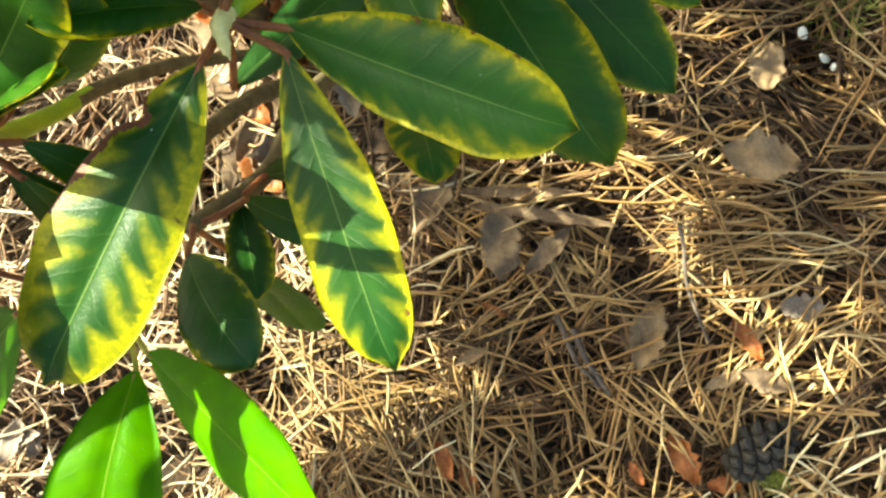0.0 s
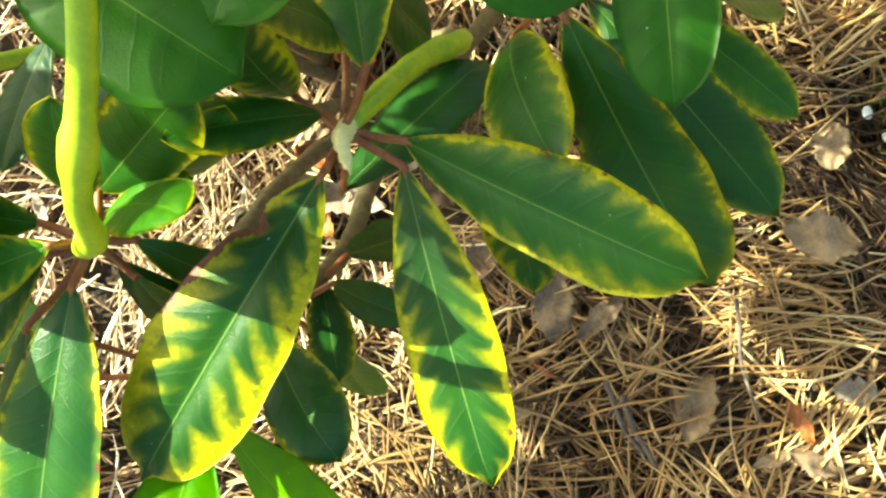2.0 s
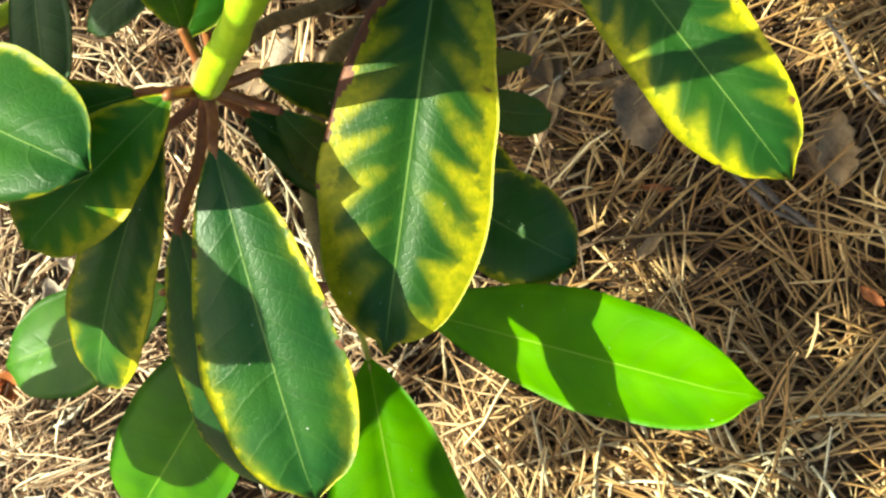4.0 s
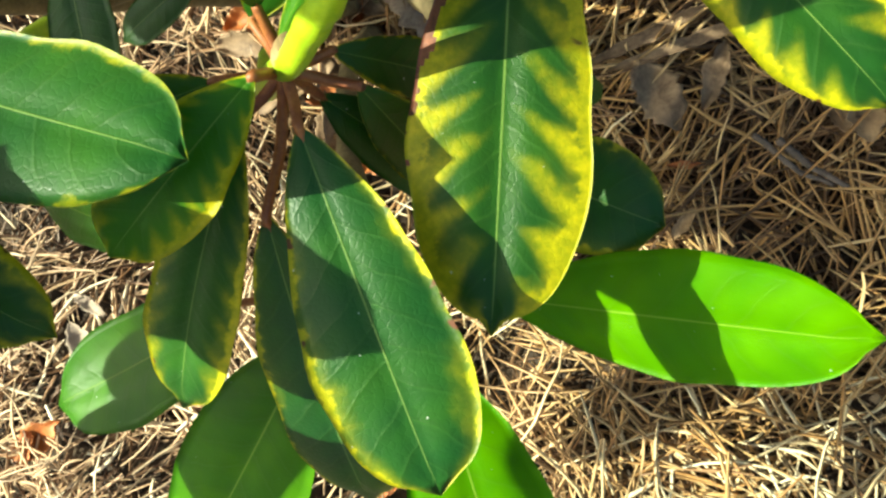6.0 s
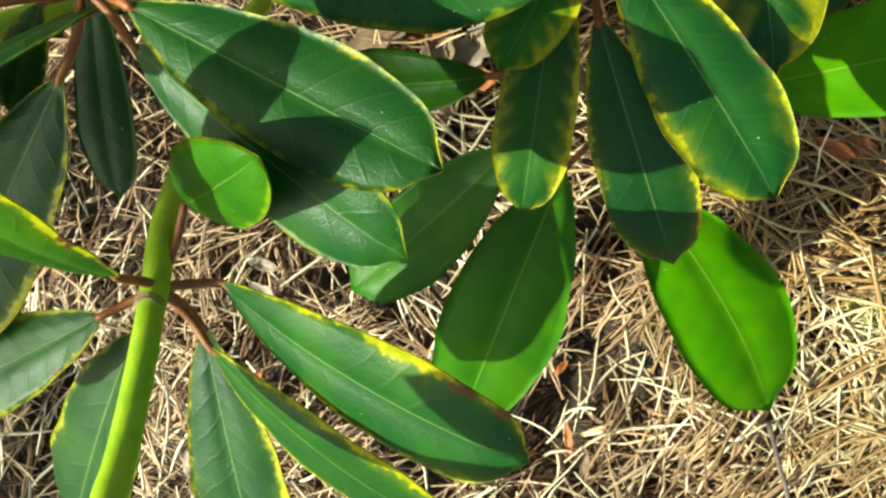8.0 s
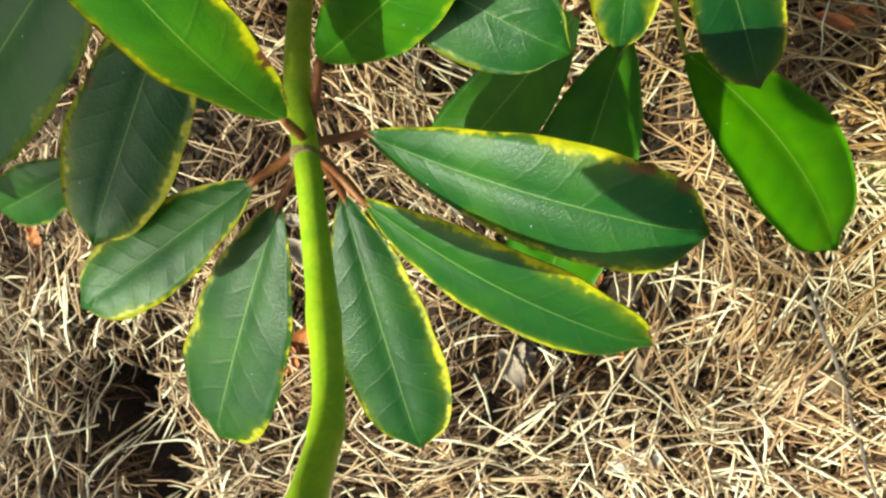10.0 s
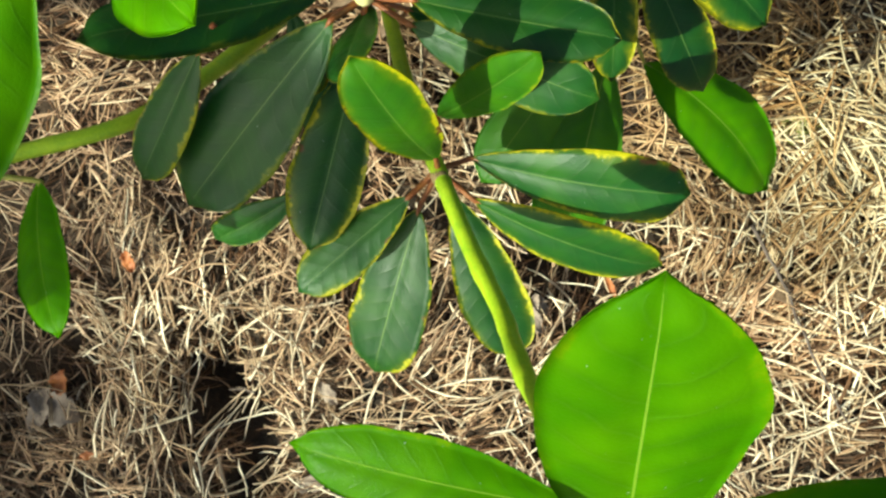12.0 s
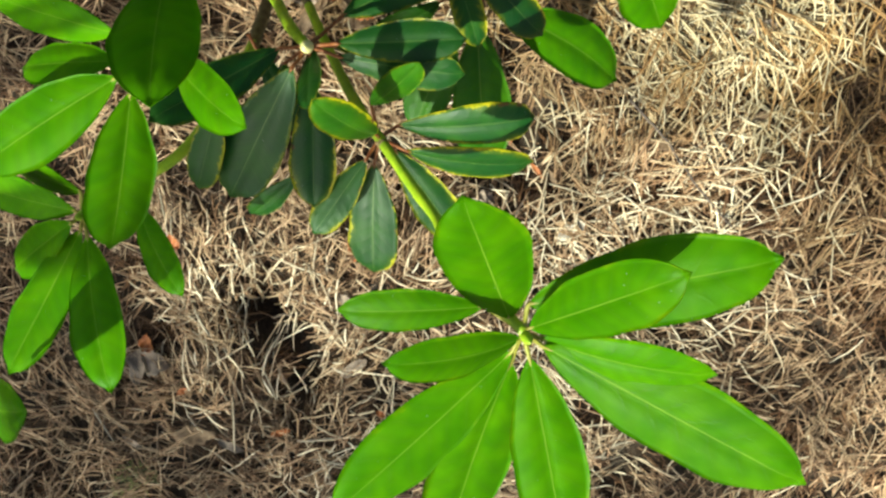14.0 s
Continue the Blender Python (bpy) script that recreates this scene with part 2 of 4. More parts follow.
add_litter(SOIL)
NEEDLES = needle_material("dry_needles", [(0.24, 0.14, 0.06), (0.50, 0.35, 0.165), (0.66, 0.51, 0.29), (0.36, 0.21, 0.085), (0.72, 0.59, 0.37), (0.29, 0.175, 0.08), (0.58, 0.43, 0.22), (0.46, 0.31, 0.14)])
# lower, decayed layer; shade of the gaps is partly put into its colour
OLD_NEEDLES = needle_material("rotting_gap_shade", [(0.08, 0.045, 0.022), (0.24, 0.145, 0.07), (0.13, 0.075, 0.037), (0.36, 0.24, 0.12), (0.10, 0.058, 0.03)], 0.0)
LEAF_BROWN = plain_material("dead_leaf_brown", (0.10, 0.06, 0.035), (0.26, 0.17, 0.10), 60.0, 0.75, 0.5, 0.001)
LEAF_TAN = plain_material("dead_leaf_tan", (0.17, 0.105, 0.055), (0.34, 0.225, 0.125), 70.0, 0.75, 0.5, 0.001)
LEAF_ORANGE = plain_material("dead_leaf_orange", (0.24, 0.06, 0.015), (0.45, 0.16, 0.04), 80.0, 0.6, 0.4, 0.001)
LEAF_GREY = plain_material("dead_leaf_grey", (0.16, 0.115, 0.09), (0.36, 0.28, 0.22), 70.0, 0.8, 0.5, 0.001)
FLAKE = plain_material("bark_flake", (0.48, 0.42, 0.36), (0.74, 0.69, 0.62), 90.0, 0.8, 0.5, 0.001)
TWIG = plain_material("dry_twig", (0.07, 0.05, 0.04), (0.16, 0.12, 0.10), 150.0, 0.85, 0.6, 0.001)
MOSS = needle_material("moss_shoots", [(0.10, 0.14, 0.02), (0.22, 0.25, 0.05), (0.30, 0.30, 0.10)])
PINE = plain_material("green_pine_needles", (0.03, 0.06, 0.02), (0.06, 0.11, 0.04), 40.0, 0.6, 0.1, 0.0005)
CONE = plain_material("cone_scale", (0.014, 0.011, 0.009), (0.065, 0.053, 0.044), 190.0, 0.55, 0.6, 0.001)
# near-black core; the shade between the cone scales is put into its colour
CONE_GAP = plain_material("cone_gap_shade", (0.004, 0.003, 0.003), (0.012, 0.009, 0.007), 120.0, 0.8, 0.5, 0.001)


# ---- building helpers ----
def part(name, bm, mats, parent=None, label=""):
    me = bpy.data.meshes.new(name)
    bm.normal_update()
    bm.to_mesh(me)
    bm.free()
    for p in me.polygons:
        p.use_smooth = True
    for m in mats if isinstance(mats, (list, tuple)) else [mats]:
        me.materials.append(m)
    ob = new(name, me)
    if parent is not None:
        ob.parent = parent
    if label:
        ob["label"] = label
    return ob


def spline(points, n):
    """n + 1 points on a smooth line through the given ones."""
    p = [Vector(q) for q in points]
    p = [p[0] * 2 - p[1]] + p + [p[-1] * 2 - p[-2]]
    out, spans = [], len(p) - 3
    for i in range(n + 1):
        f = min(i / n * spans, spans - 1e-6)
        k, t = int(f), f - int(f)
        a, b, c, d = p[k : k + 4]
        out.append(0.5 * (2 * b + (c - a) * t + (2 * a - 5 * b + 4 * c - d) * t * t + (3 * b - a - 3 * c + d) * t**3))
    return out


def tube(bm, line, radii, sides=10, mat=0):
    rings = []
    for i, c in enumerate(line):
        along = (line[min(i + 1, len(line) - 1)] - line[max(i - 1, 0)]).normalized()
        q = along.to_track_quat("Z", "Y")
        r = radii[i] if isinstance(radii, list) else radii
        rings.append([bm.verts.new(c + q @ Vector((math.cos(a) * r, math.sin(a) * r, 0))) for a in (2 * math.pi * k / sides for k in range(sides))])
    for a, b in zip(rings, rings[1:]):
        for k in range(sides):
            bm.faces.new((a[k], a[(k + 1) % sides], b[(k + 1) % sides], b[k])).material_index = mat
    for ring, flip in ((rings[0], True), (rings[-1], False)):
        bm.faces.new(ring[::-1] if flip else ring).material_index = mat


def stem(name, points, r0, r1, mats, parent, label="", knots=7, n=44):
    """A branch with slight swellings at the old leaf scars."""
    line = spline(points, n)
    rng = random.Random(name + str(points[-1]))
    at = [rng.random() for _ in range(knots)]
    radii = []
    for i in range(len(line)):
        f = i / n
        swell = sum(0.14 * math.exp(-(((f - a) / 0.012) ** 2)) for a in at)
        radii.append((r0 + (r1 - r0) * f) * (1 + swell + 0.03 * math.sin(f * 31)))
    line = [p + Vector(noise.noise_vector(p * 30)) * 0.0012 for p in line]
    bm = bmesh.new()
    tube(bm, line, radii, 12)
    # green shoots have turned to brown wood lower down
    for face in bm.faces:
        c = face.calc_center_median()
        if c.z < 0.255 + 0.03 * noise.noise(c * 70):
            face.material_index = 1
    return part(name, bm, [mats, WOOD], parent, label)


def width_at(u, blunt=0.42):
    """Half width of a leaf along its length, 1 at its widest; a smaller blunt rounds the tip."""
    top = 0.76 / (0.76 + blunt)
    return (u**0.76 * (1 - u) ** blunt) / (top**0.76 * (1 - top) ** blunt)


NU, NV = 26, 12


def leaf(branch, base, tip, roll, ratio, arch, yellowing, youth, node, curl=0.11, bites=(), blunt=0.44):
    """One leaf: a thick blade with a sunken midrib and down-turned margins, and its stalk to the node."""
    nu, nv = (80, 44) if bites else (NU, NV)
    base, tip, node = Vector(base), Vector(tip), Vector(node)
    ahead = tip - base
    length = ahead.length
    ahead.normalize()
    up = Vector((0, 0, 1))
    n0 = (up - up.dot(ahead) * ahead).normalized()
    s0 = ahead.cross(n0)
    normal = math.cos(roll) * n0 + math.sin(roll) * s0
    across = ahead.cross(normal)
    rng = random.Random(str(base) + str(tip))
    half = ratio * length / 2
    wob, lean = rng.uniform(0, 6.28), rng.uniform(-0.06, 0.06)
    bm = bmesh.new()
    uvl = bm.loops.layers.uv.new("along_across")
    thick = 0.00045
    sheets = []
    for layer in (0, 1):
        grid = []
        for i in range(nu + 1):
            u = 1 - (1 - i / nu) ** 1.4
            w = half * width_at(min(max(u, 0.004), 1.0), 0.52 if youth > 0.8 else blunt)
            full = min(1.0, 1.15 * w / half)
            row = []
            for j in range(nv + 1):
                v = j / nv * 2 - 1
                a = abs(v)
                ripple = 0.018 * math.sin(u * 19 + wob + (1.3 if v > 0 else 0)) * a**2
                edge = 1 + 0.013 * math.sin(u * 27 + wob * 2 + v) + 0.020 * math.sin(u * 9 + wob + v) + 0.05 * noise.noise(Vector((u * 6, v * 2, wob)))
                for bu, bs, bw, bd in bites:
                    if v * bs > 0:
                        edge -= bd * math.exp(-(((u - bu) / bw) ** 2)) * a
                x = u * length * (1.0 if i < nu else 1.035)
                z = arch * length * 4 * u * (1 - u) + full * half * (0.075 * (1 - math.exp(-((v / 0.20) ** 2))) - curl * a**2.2 + ripple)
                z += lean * full * half * v * u
                if u > 0.9:
                    z -= 0.02 * length * ((u - 0.9) / 0.1) ** 2
                y = v * w * edge
                row.append(bm.verts.new(base + ahead * x + across * y + normal * (z - layer * thick)))
            grid.append(row)
        sheets.append(grid)
    us = [1 - (1 - i / nu) ** 1.4 for i in range(nu + 1)]

    def quad(vs, uvs, mi):
        face = bm.faces.new(vs)
        face.material_index = mi
        for lp, co in zip(face.loops, uvs):
            lp[uvl].uv = co
    for layer, grid in enumerate(sheets):
        for i in range(nu):
            for j in range(nv):
                vs = [grid[i][j], grid[i][j + 1], grid[i + 1][j + 1], grid[i + 1][j]]
                uvs = [(us[i], j / nv), (us[i], (j + 1) / nv), (us[i + 1], (j + 1) / nv), (us[i + 1], j / nv)]
                if layer == 0:
                    vs, uvs = vs[::-1], uvs[::-1]
                mid_u, mid_v = 0.5 * (us[i] + us[i + 1]), (j + 0.5) / nv * 2 - 1
                wander = 0.10 * noise.noise(Vector((mid_u * 22, mid_v * 5, wob)))
                dead = any(mid_v * bs > 1.0 - 0.16 * math.exp(-(((mid_u - bu - 0.12) / 0.16) ** 4)) - 0.36 * math.exp(-(((mid_u - bu) / (bw * 1.3)) ** 2)) + wander for bu, bs, bw, bd in bites)
                quad(vs, uvs, 3 if dead else layer)
    top, low = sheets
    rim = [(i, 0) for i in range(nu)] + [(nu, j) for j in range(nv)] + [(i, nv) for i in range(nu, 0, -1)] + [(0, j) for j in range(nv, 0, -1)]
    for k, (i, j) in enumerate(rim):
        i2, j2 = rim[(k + 1) % len(rim)]
        quad([top[i][j], top[i2][j2], low[i2][j2], low[i][j]], [(us[i], j / nv), (us[i2], j2 / nv), (us[i2], j2 / nv), (us[i], j / nv)], 0)
    # stalk, running on under the blade as the raised midrib
    r = 0.0012 + 0.007 * length * 0.1
    mid = [base + ahead * (length * u) + normal * (arch * length * 4 * u * (1 - u) - thick - 0.0011 * min(1.0, u * 12)) for u in (0.03, 0.12, 0.25, 0.45, 0.7)]
    reach = (base - node).length
    if reach < 0.06:
        line = spline([node, node.lerp(base, 0.5) - Vector((0, 0, 0.12 * reach)), base, mid[0], mid[1], mid[2], mid[3], mid[4]], 26)
    else:
        line = spline([base - ahead * 0.014 - normal * 0.003, base - ahead * 0.006, base, mid[0], mid[1], mid[2], mid[3], mid[4]], 26)
    tube(bm, line, [r * (1.15 - 1.05 * max(0.0, i / 26 - 0.15)) for i in range(27)], 8, 2)
    for face in bm.faces:
        if face.material_index == 2:
            for lp in face.loops:
                lp[uvl].uv = (0.5, 0.5)
    look_of = "green leaf turned yellow between the veins" if yellowing > 0.38 else "bright yellow-green young leaf" if youth > 0.6 else "glossy dark green leaf with a yellow edge" if yellowing > 0.12 else "glossy green leaf"
    if bites:
        look_of = "yellowing green leaf with a reddish-brown dead edge"
    ob = part("leaf", bm, [LEAF, UNDER, YOUNG_STALK if youth > 0.8 else PETIOLE, DEAD], branch, look_of)
    ob.color = (yellowing, youth, rng.random(), 1)
    return ob


# ---- ground ----
HOLES = [(-0.64, 0.12, 0.018, 0.03), (-0.29, -0.135, 0.03, 0.035), (-0.655, 0.078, 0.028, 0.042), (-0.345, -0.10, 0.06, 0.04), (-0.60, 0.115, 0.03, 0.02), (-0.20, 0.09, 0.10, 0.05), (0.147, 0.155, 0.018, 0.022), (-0.68, -0.41, 0.06, 0.03), (-0.23, -0.06, 0.04, 0.025), (-0.70, 0.03, 0.045, 0.022)]


def ground_height(x, y):
    """Low mounds of litter, with hollows; takes numbers or arrays."""
    h = 0.014 * np.sin(8.3 * x + 1.7 * np.sin(5.1 * y)) * np.cos(7.7 * y + 1.3 * np.sin(6.2 * x))
    h = h + 0.008 * np.sin(21.0 * x + 2.0 * np.sin(13.0 * y)) * np.cos(19.0 * y + 1.0) + 0.0035 * np.sin(47.0 * x + 3.0 * np.sin(31.0 * y))
    for hx, hy, rx, ry in HOLES:
        h = h - 0.050 * np.exp(-(((x - hx) / rx) ** 2 + ((y - hy) / ry) ** 2))
    return h


def make_ground():
    bm = bmesh.new()
    steps = [-60, -25, -10, -4, -2.2] + [-1.5 + 0.02 * i for i in range(136)] + [1.6, 3, 8, 20, 60]
    grid = [[bm.verts.new((x - 0.25, y, (float(ground_height(x - 0.25, y)) if abs(x) < 2 and abs(y) < 2 else 0) - 0.014)) for x in steps] for y in steps]
    for a, b in zip(grid, grid[1:]):
        for k in range(len(steps) - 1):
            bm.faces.new((a[k], a[k + 1], b[k + 1], b[k]))
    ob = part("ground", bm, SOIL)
    return tagged(ob, "dark forest soil under a litter of dry pine needles", "ground", kind="structure")


make_ground()


def strands(name, mat, x, y, ang, length, width, tilt, bow, lift, seed, rings=5):
    """Bent three-sided strands lying on the ground, in one mesh."""
    rng = np.random.default_rng(seed)
    n = len(x)
    twist = rng.uniform(0, 6.283, n)
    sides = 3
    t = np.linspace(-0.5, 0.5, rings)
    ca, sa = np.cos(ang), np.sin(ang)
    kink = rng.normal(0, 0.008, (n, rings)) * length[:, None]
    cx = x[:, None] + (ca * length)[:, None] * t - (sa * length * bow)[:, None] * (4 * t * t - 0.5) - sa[:, None] * kink
    cy = y[:, None] + (sa * length)[:, None] * t + (ca * length * bow)[:, None] * (4 * t * t - 0.5) + ca[:, None] * kink
    low = ground_height(cx, cy)
    cz = 0.55 * low + 0.45 * low.mean(1)[:, None] + lift[:, None] + (np.sin(tilt) * length)[:, None] * t
    cz = np.maximum(cz, low - 0.010)
    r = width[:, None] / 2 * np.interp(np.linspace(0, 1, rings), [0, 0.25, 0.5, 0.75, 1], [0.7, 1.0, 1.0, 0.85, 0.25])
    verts = np.empty((n, rings, sides, 3))
    for k in range(sides):
        a = twist + k * 2 * math.pi / sides
        off, rise = np.cos(a)[:, None] * r, np.sin(a)[:, None] * r
        verts[:, :, k, 0] = cx - sa[:, None] * off
        verts[:, :, k, 1] = cy + ca[:, None] * off
        verts[:, :, k, 2] = cz + rise
    quads = []
    for i in range(rings - 1):
        for k in range(sides):
            k2 = (k + 1) % sides
            quads.append([i * sides + k, i * sides + k2, (i + 1) * sides + k2, (i + 1) * sides + k])
    faces = (np.arange(n)[:, None, None] * (rings * sides) + np.array(quads)[None]).reshape(-1)
    me = bpy.data.meshes.new(name)
    me.vertices.add(n * rings * sides)
    me.vertices.foreach_set("co", verts.reshape(-1))
    me.loops.add(len(faces))
    me.loops.foreach_set("vertex_index", faces.astype(np.int32))
    me.polygons.add(len(faces) // 4)
    me.polygons.foreach_set("loop_start", np.arange(0, len(faces), 4, dtype=np.int32))
    me.update(calc_edges=True)
    me.polygons.foreach_set("use_smooth", np.ones(len(faces) // 4, bool))
    me.materials.append(mat)
    return new(name, me)


def make_needles(name, mat, label, count, x0, x1, y0, y1, seed, rise, dense, patchy):
    """A loose mat of needles: pairs joined at the sheath, lying in drifts, and broken bits."""
    rng = np.random.default_rng(seed)
    n = count
    # most lie in small sheaves that point one way, at their own height
    sheaves = 2600
    sx, sy = rng.uniform(x0, x1, sheaves), rng.uniform(y0, y1, sheaves)
    drift = 1.6 * np.sin(sx * 5.1 + 1.3) + 1.3 * np.cos(sy * 6.3 + sx * 2.0) + 0.7
    turned = np.where(rng.random(sheaves) < 0.55, drift + rng.normal(0, 0.5, sheaves), rng.uniform(0, 6.283, sheaves))
    raised = rng.uniform(-0.014, 0.020, sheaves)
    pick = rng.integers(0, sheaves, n)
    loose = rng.random(n) < 0.36
    x = np.where(loose, rng.uniform(x0, x1, n), sx[pick] + rng.normal(0, 0.022, n))
    y = np.where(loose, rng.uniform(y0, y1, n), sy[pick] + rng.normal(0, 0.022, n))
    ang = np.where(loose, rng.uniform(0, 6.283, n), turned[pick] + rng.normal(0, 0.28, n))
    heap = np.where(loose, rng.uniform(-0.006, 0.008, n), raised[pick])
    keep = np.ones(n, bool)
    for hx, hy, rx, ry in HOLES:
        keep &= (((x - hx) / rx) ** 2 + ((y - hy) / ry) ** 2 > 1.0) | (rng.random(n) < (0.05 if hx < -0.6 else 0.3))
    keep &= rng.random(n) < dense + patchy * np.sin(29 * x + 4 * np.sin(17 * y)) * np.cos(25 * y + 3 * np.sin(21 * x)) + 0.6 * patchy * np.sin(61 * x + 3 * np.sin(43 * y)) * np.sin(57 * y)
    x, y, ang, heap = x[keep], y[keep], ang[keep], heap[keep]
    n = len(x)
    west = np.clip((-0.22 - x) / 0.25, 0, 1)
    length = np.where(rng.random(n) < 0.34 + 0.26 * west, rng.uniform(0.012, 0.035, n), rng.uniform(0.04, 0.09, n) * (1 - 0.22 * west))
    width = rng.uniform(0.0015, 0.0027, n) * (1 - 0.15 * west)
    tilt, bow = rng.normal(0, 0.15, n) * (1 + 0.9 * west), rng.normal(0, 0.05, n) * (1 + 0.6 * west)
    lift = heap + rise + 0.018 * rng.random(n) ** 1.5
    pair = rng.random(n) < 0.4
    turn = rng.uniform(0.05, 0.22, n)
    x2 = x - np.cos(ang) * length / 2 + np.cos(ang + turn) * length / 2
    y2 = y - np.sin(ang) * length / 2 + np.sin(ang + turn) * length / 2
    join = lambda a, b: np.concatenate([a, b[pair]])
    ob = strands(name, mat, join(x, x2), join(y, y2), join(ang, ang + turn), join(length, length), join(width, width), join(tilt, tilt), join(bow, -bow), join(lift, lift), seed + 1)
    return tagged(ob, label, "pine needles", kind="stuff")


make_needles("rotting_shaded_needles", OLD_NEEDLES, "dark brown rotting pine needles under the dry ones, gap shade partly in their colour", 24000, -1.22, 0.42, -0.86, 0.66, 31, -0.016, 0.9, 0.1)
PALE_NEEDLES = needle_material("pale_needles", [(0.62, 0.51, 0.31), (0.86, 0.76, 0.54), (0.74, 0.62, 0.39), (0.90, 0.82, 0.62), (0.50, 0.37, 0.20)])
make_needles("pine_needles", NEEDLES, "loose mat of dry straw-coloured pine needles", 36000, -1.22, 0.42, -0.86, 0.66, 11, -0.002, 0.64, 0.50)


def make_bleached_needles(spots, seed):
    """Paler needles lying uppermost in patches; sunlit brightness is partly in their colour."""
    rng = np.random.default_rng(seed)
    xs, ys = [], []
    for cx, cy, rx, ry, n in spots:
        xs.append(cx + rng.normal(0, rx, n))
        ys.append(cy + rng.normal(0, ry, n))
    x, y = np.concatenate(xs), np.concatenate(ys)
    n = len(x)
    drift = 1.6 * np.sin(x * 5.1 + 1.3) + 1.3 * np.cos(y * 6.3 + x * 2.0) + 0.7
    ang = np.where(rng.random(n) < 0.4, drift + rng.normal(0, 0.5, n), rng.uniform(0, 6.283, n))
    length = np.where(rng.random(n) < 0.4, rng.uniform(0.015, 0.03, n), rng.uniform(0.035, 0.08, n))
    ob = strands("pale_pine_needles", PALE_NEEDLES, x, y, ang, length, rng.uniform(0.0016, 0.0030, n), rng.normal(0, 0.12, n), rng.normal(0, 0.06, n), rng.uniform(0.004, 0.022, n), seed + 1)
    return tagged(ob, "pale pine needles lying loose on top, sunlight partly in their colour", "pine needles", kind="stuff")


make_bleached_needles([(-0.13, -0.25, 0.06, 0.05, 520), (-0.06, -0.36, 0.08, 0.05, 350), (-0.22, -0.36, 0.07, 0.06, 160), (-0.62, 0.16, 0.06, 0.05, 130), (-0.26, 0.04, 0.06, 0.05, 120), (0.14, -0.13, 0.03, 0.03, 60), (-0.62, -0.24, 0.20, 0.16, 800), (-0.42, -0.30, 0.14, 0.12, 500), (-0.82, -0.05, 0.14, 0.12, 250)], 61)


def make_outer_needles(n):
    """The litter goes on round about, thinning out."""
    rng = np.random.default_rng(77)
    x, y = -0.4 + rng.normal(0, 1.0, n), -0.1 + rng.normal(0, 1.0, n)
    keep = (np.abs(x + 0.4) > 0.80) | (np.abs(y + 0.1) > 0.74)
    x, y = x[keep], y[keep]
    n = len(x)
    ob = strands("scattered_needles", NEEDLES, x, y, rng.uniform(0, 6.283, n), rng.uniform(0.04, 0.1, n), rng.uniform(0.002, 0.0035, n), rng.normal(0, 0.1, n), rng.normal(0, 0.05, n), rng.uniform(-0.01, 0.006, n), 78, 3)
    return tagged(ob, "dry pine needles scattered over the forest floor", "pine needles", kind="stuff")


make_outer_needles(60000)


def make_moss():
    rng = np.random.default_rng(5)
    spots = [(0.165, 0.192, 0.022), (-0.904, 0.195, 0.03), (-0.144, -0.204, 0.018), (0.112, -0.108, 0.008)]
    n = 420
    pick = rng.integers(0, len(spots), n)
    sx, sy, sr = np.array(spots)[pick].T
    a, d = rng.uniform(0, 6.283, n), rng.random(n) ** 0.6 * sr
    ob = strands("moss", MOSS, sx + np.cos(a) * d, sy + np.sin(a) * d, rng.uniform(0, 6.283, n), rng.uniform(0.006, 0.014, n), rng.uniform(0.0007, 0.0013, n), rng.normal(0, 0.7, n), rng.normal(0, 0.1, n), rng.uniform(0.008, 0.016, n), 6)
    return tagged(ob, "small tufts of yellow-green moss among pine needles", "moss", kind="stuff")


make_moss()

# ---- the shrub ----
shrub = tagged(new("rhododendron_shrub"), "leafy rhododendron shrub with glossy green and yellowing leaves", "shrub")
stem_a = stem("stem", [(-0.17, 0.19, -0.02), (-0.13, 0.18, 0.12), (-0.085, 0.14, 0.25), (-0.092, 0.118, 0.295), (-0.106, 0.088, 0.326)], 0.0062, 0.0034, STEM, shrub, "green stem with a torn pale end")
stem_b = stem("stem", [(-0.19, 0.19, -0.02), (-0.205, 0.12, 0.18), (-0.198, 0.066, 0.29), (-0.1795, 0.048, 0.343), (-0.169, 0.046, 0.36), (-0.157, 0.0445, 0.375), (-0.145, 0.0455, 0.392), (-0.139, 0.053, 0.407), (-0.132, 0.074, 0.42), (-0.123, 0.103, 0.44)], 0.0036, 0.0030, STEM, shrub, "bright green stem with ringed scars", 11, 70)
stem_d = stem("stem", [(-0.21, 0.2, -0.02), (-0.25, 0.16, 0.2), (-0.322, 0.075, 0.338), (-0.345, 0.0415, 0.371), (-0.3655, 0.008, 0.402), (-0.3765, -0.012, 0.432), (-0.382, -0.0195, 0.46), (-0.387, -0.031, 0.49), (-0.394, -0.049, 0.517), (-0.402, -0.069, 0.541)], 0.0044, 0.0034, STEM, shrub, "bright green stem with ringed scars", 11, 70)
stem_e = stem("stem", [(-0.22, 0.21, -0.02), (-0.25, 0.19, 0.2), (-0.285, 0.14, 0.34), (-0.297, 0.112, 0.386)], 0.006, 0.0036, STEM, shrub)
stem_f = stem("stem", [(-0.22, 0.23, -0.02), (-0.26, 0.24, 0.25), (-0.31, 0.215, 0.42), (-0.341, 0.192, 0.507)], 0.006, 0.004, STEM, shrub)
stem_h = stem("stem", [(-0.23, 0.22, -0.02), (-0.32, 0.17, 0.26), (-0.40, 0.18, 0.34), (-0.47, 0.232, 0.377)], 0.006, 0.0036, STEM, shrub)
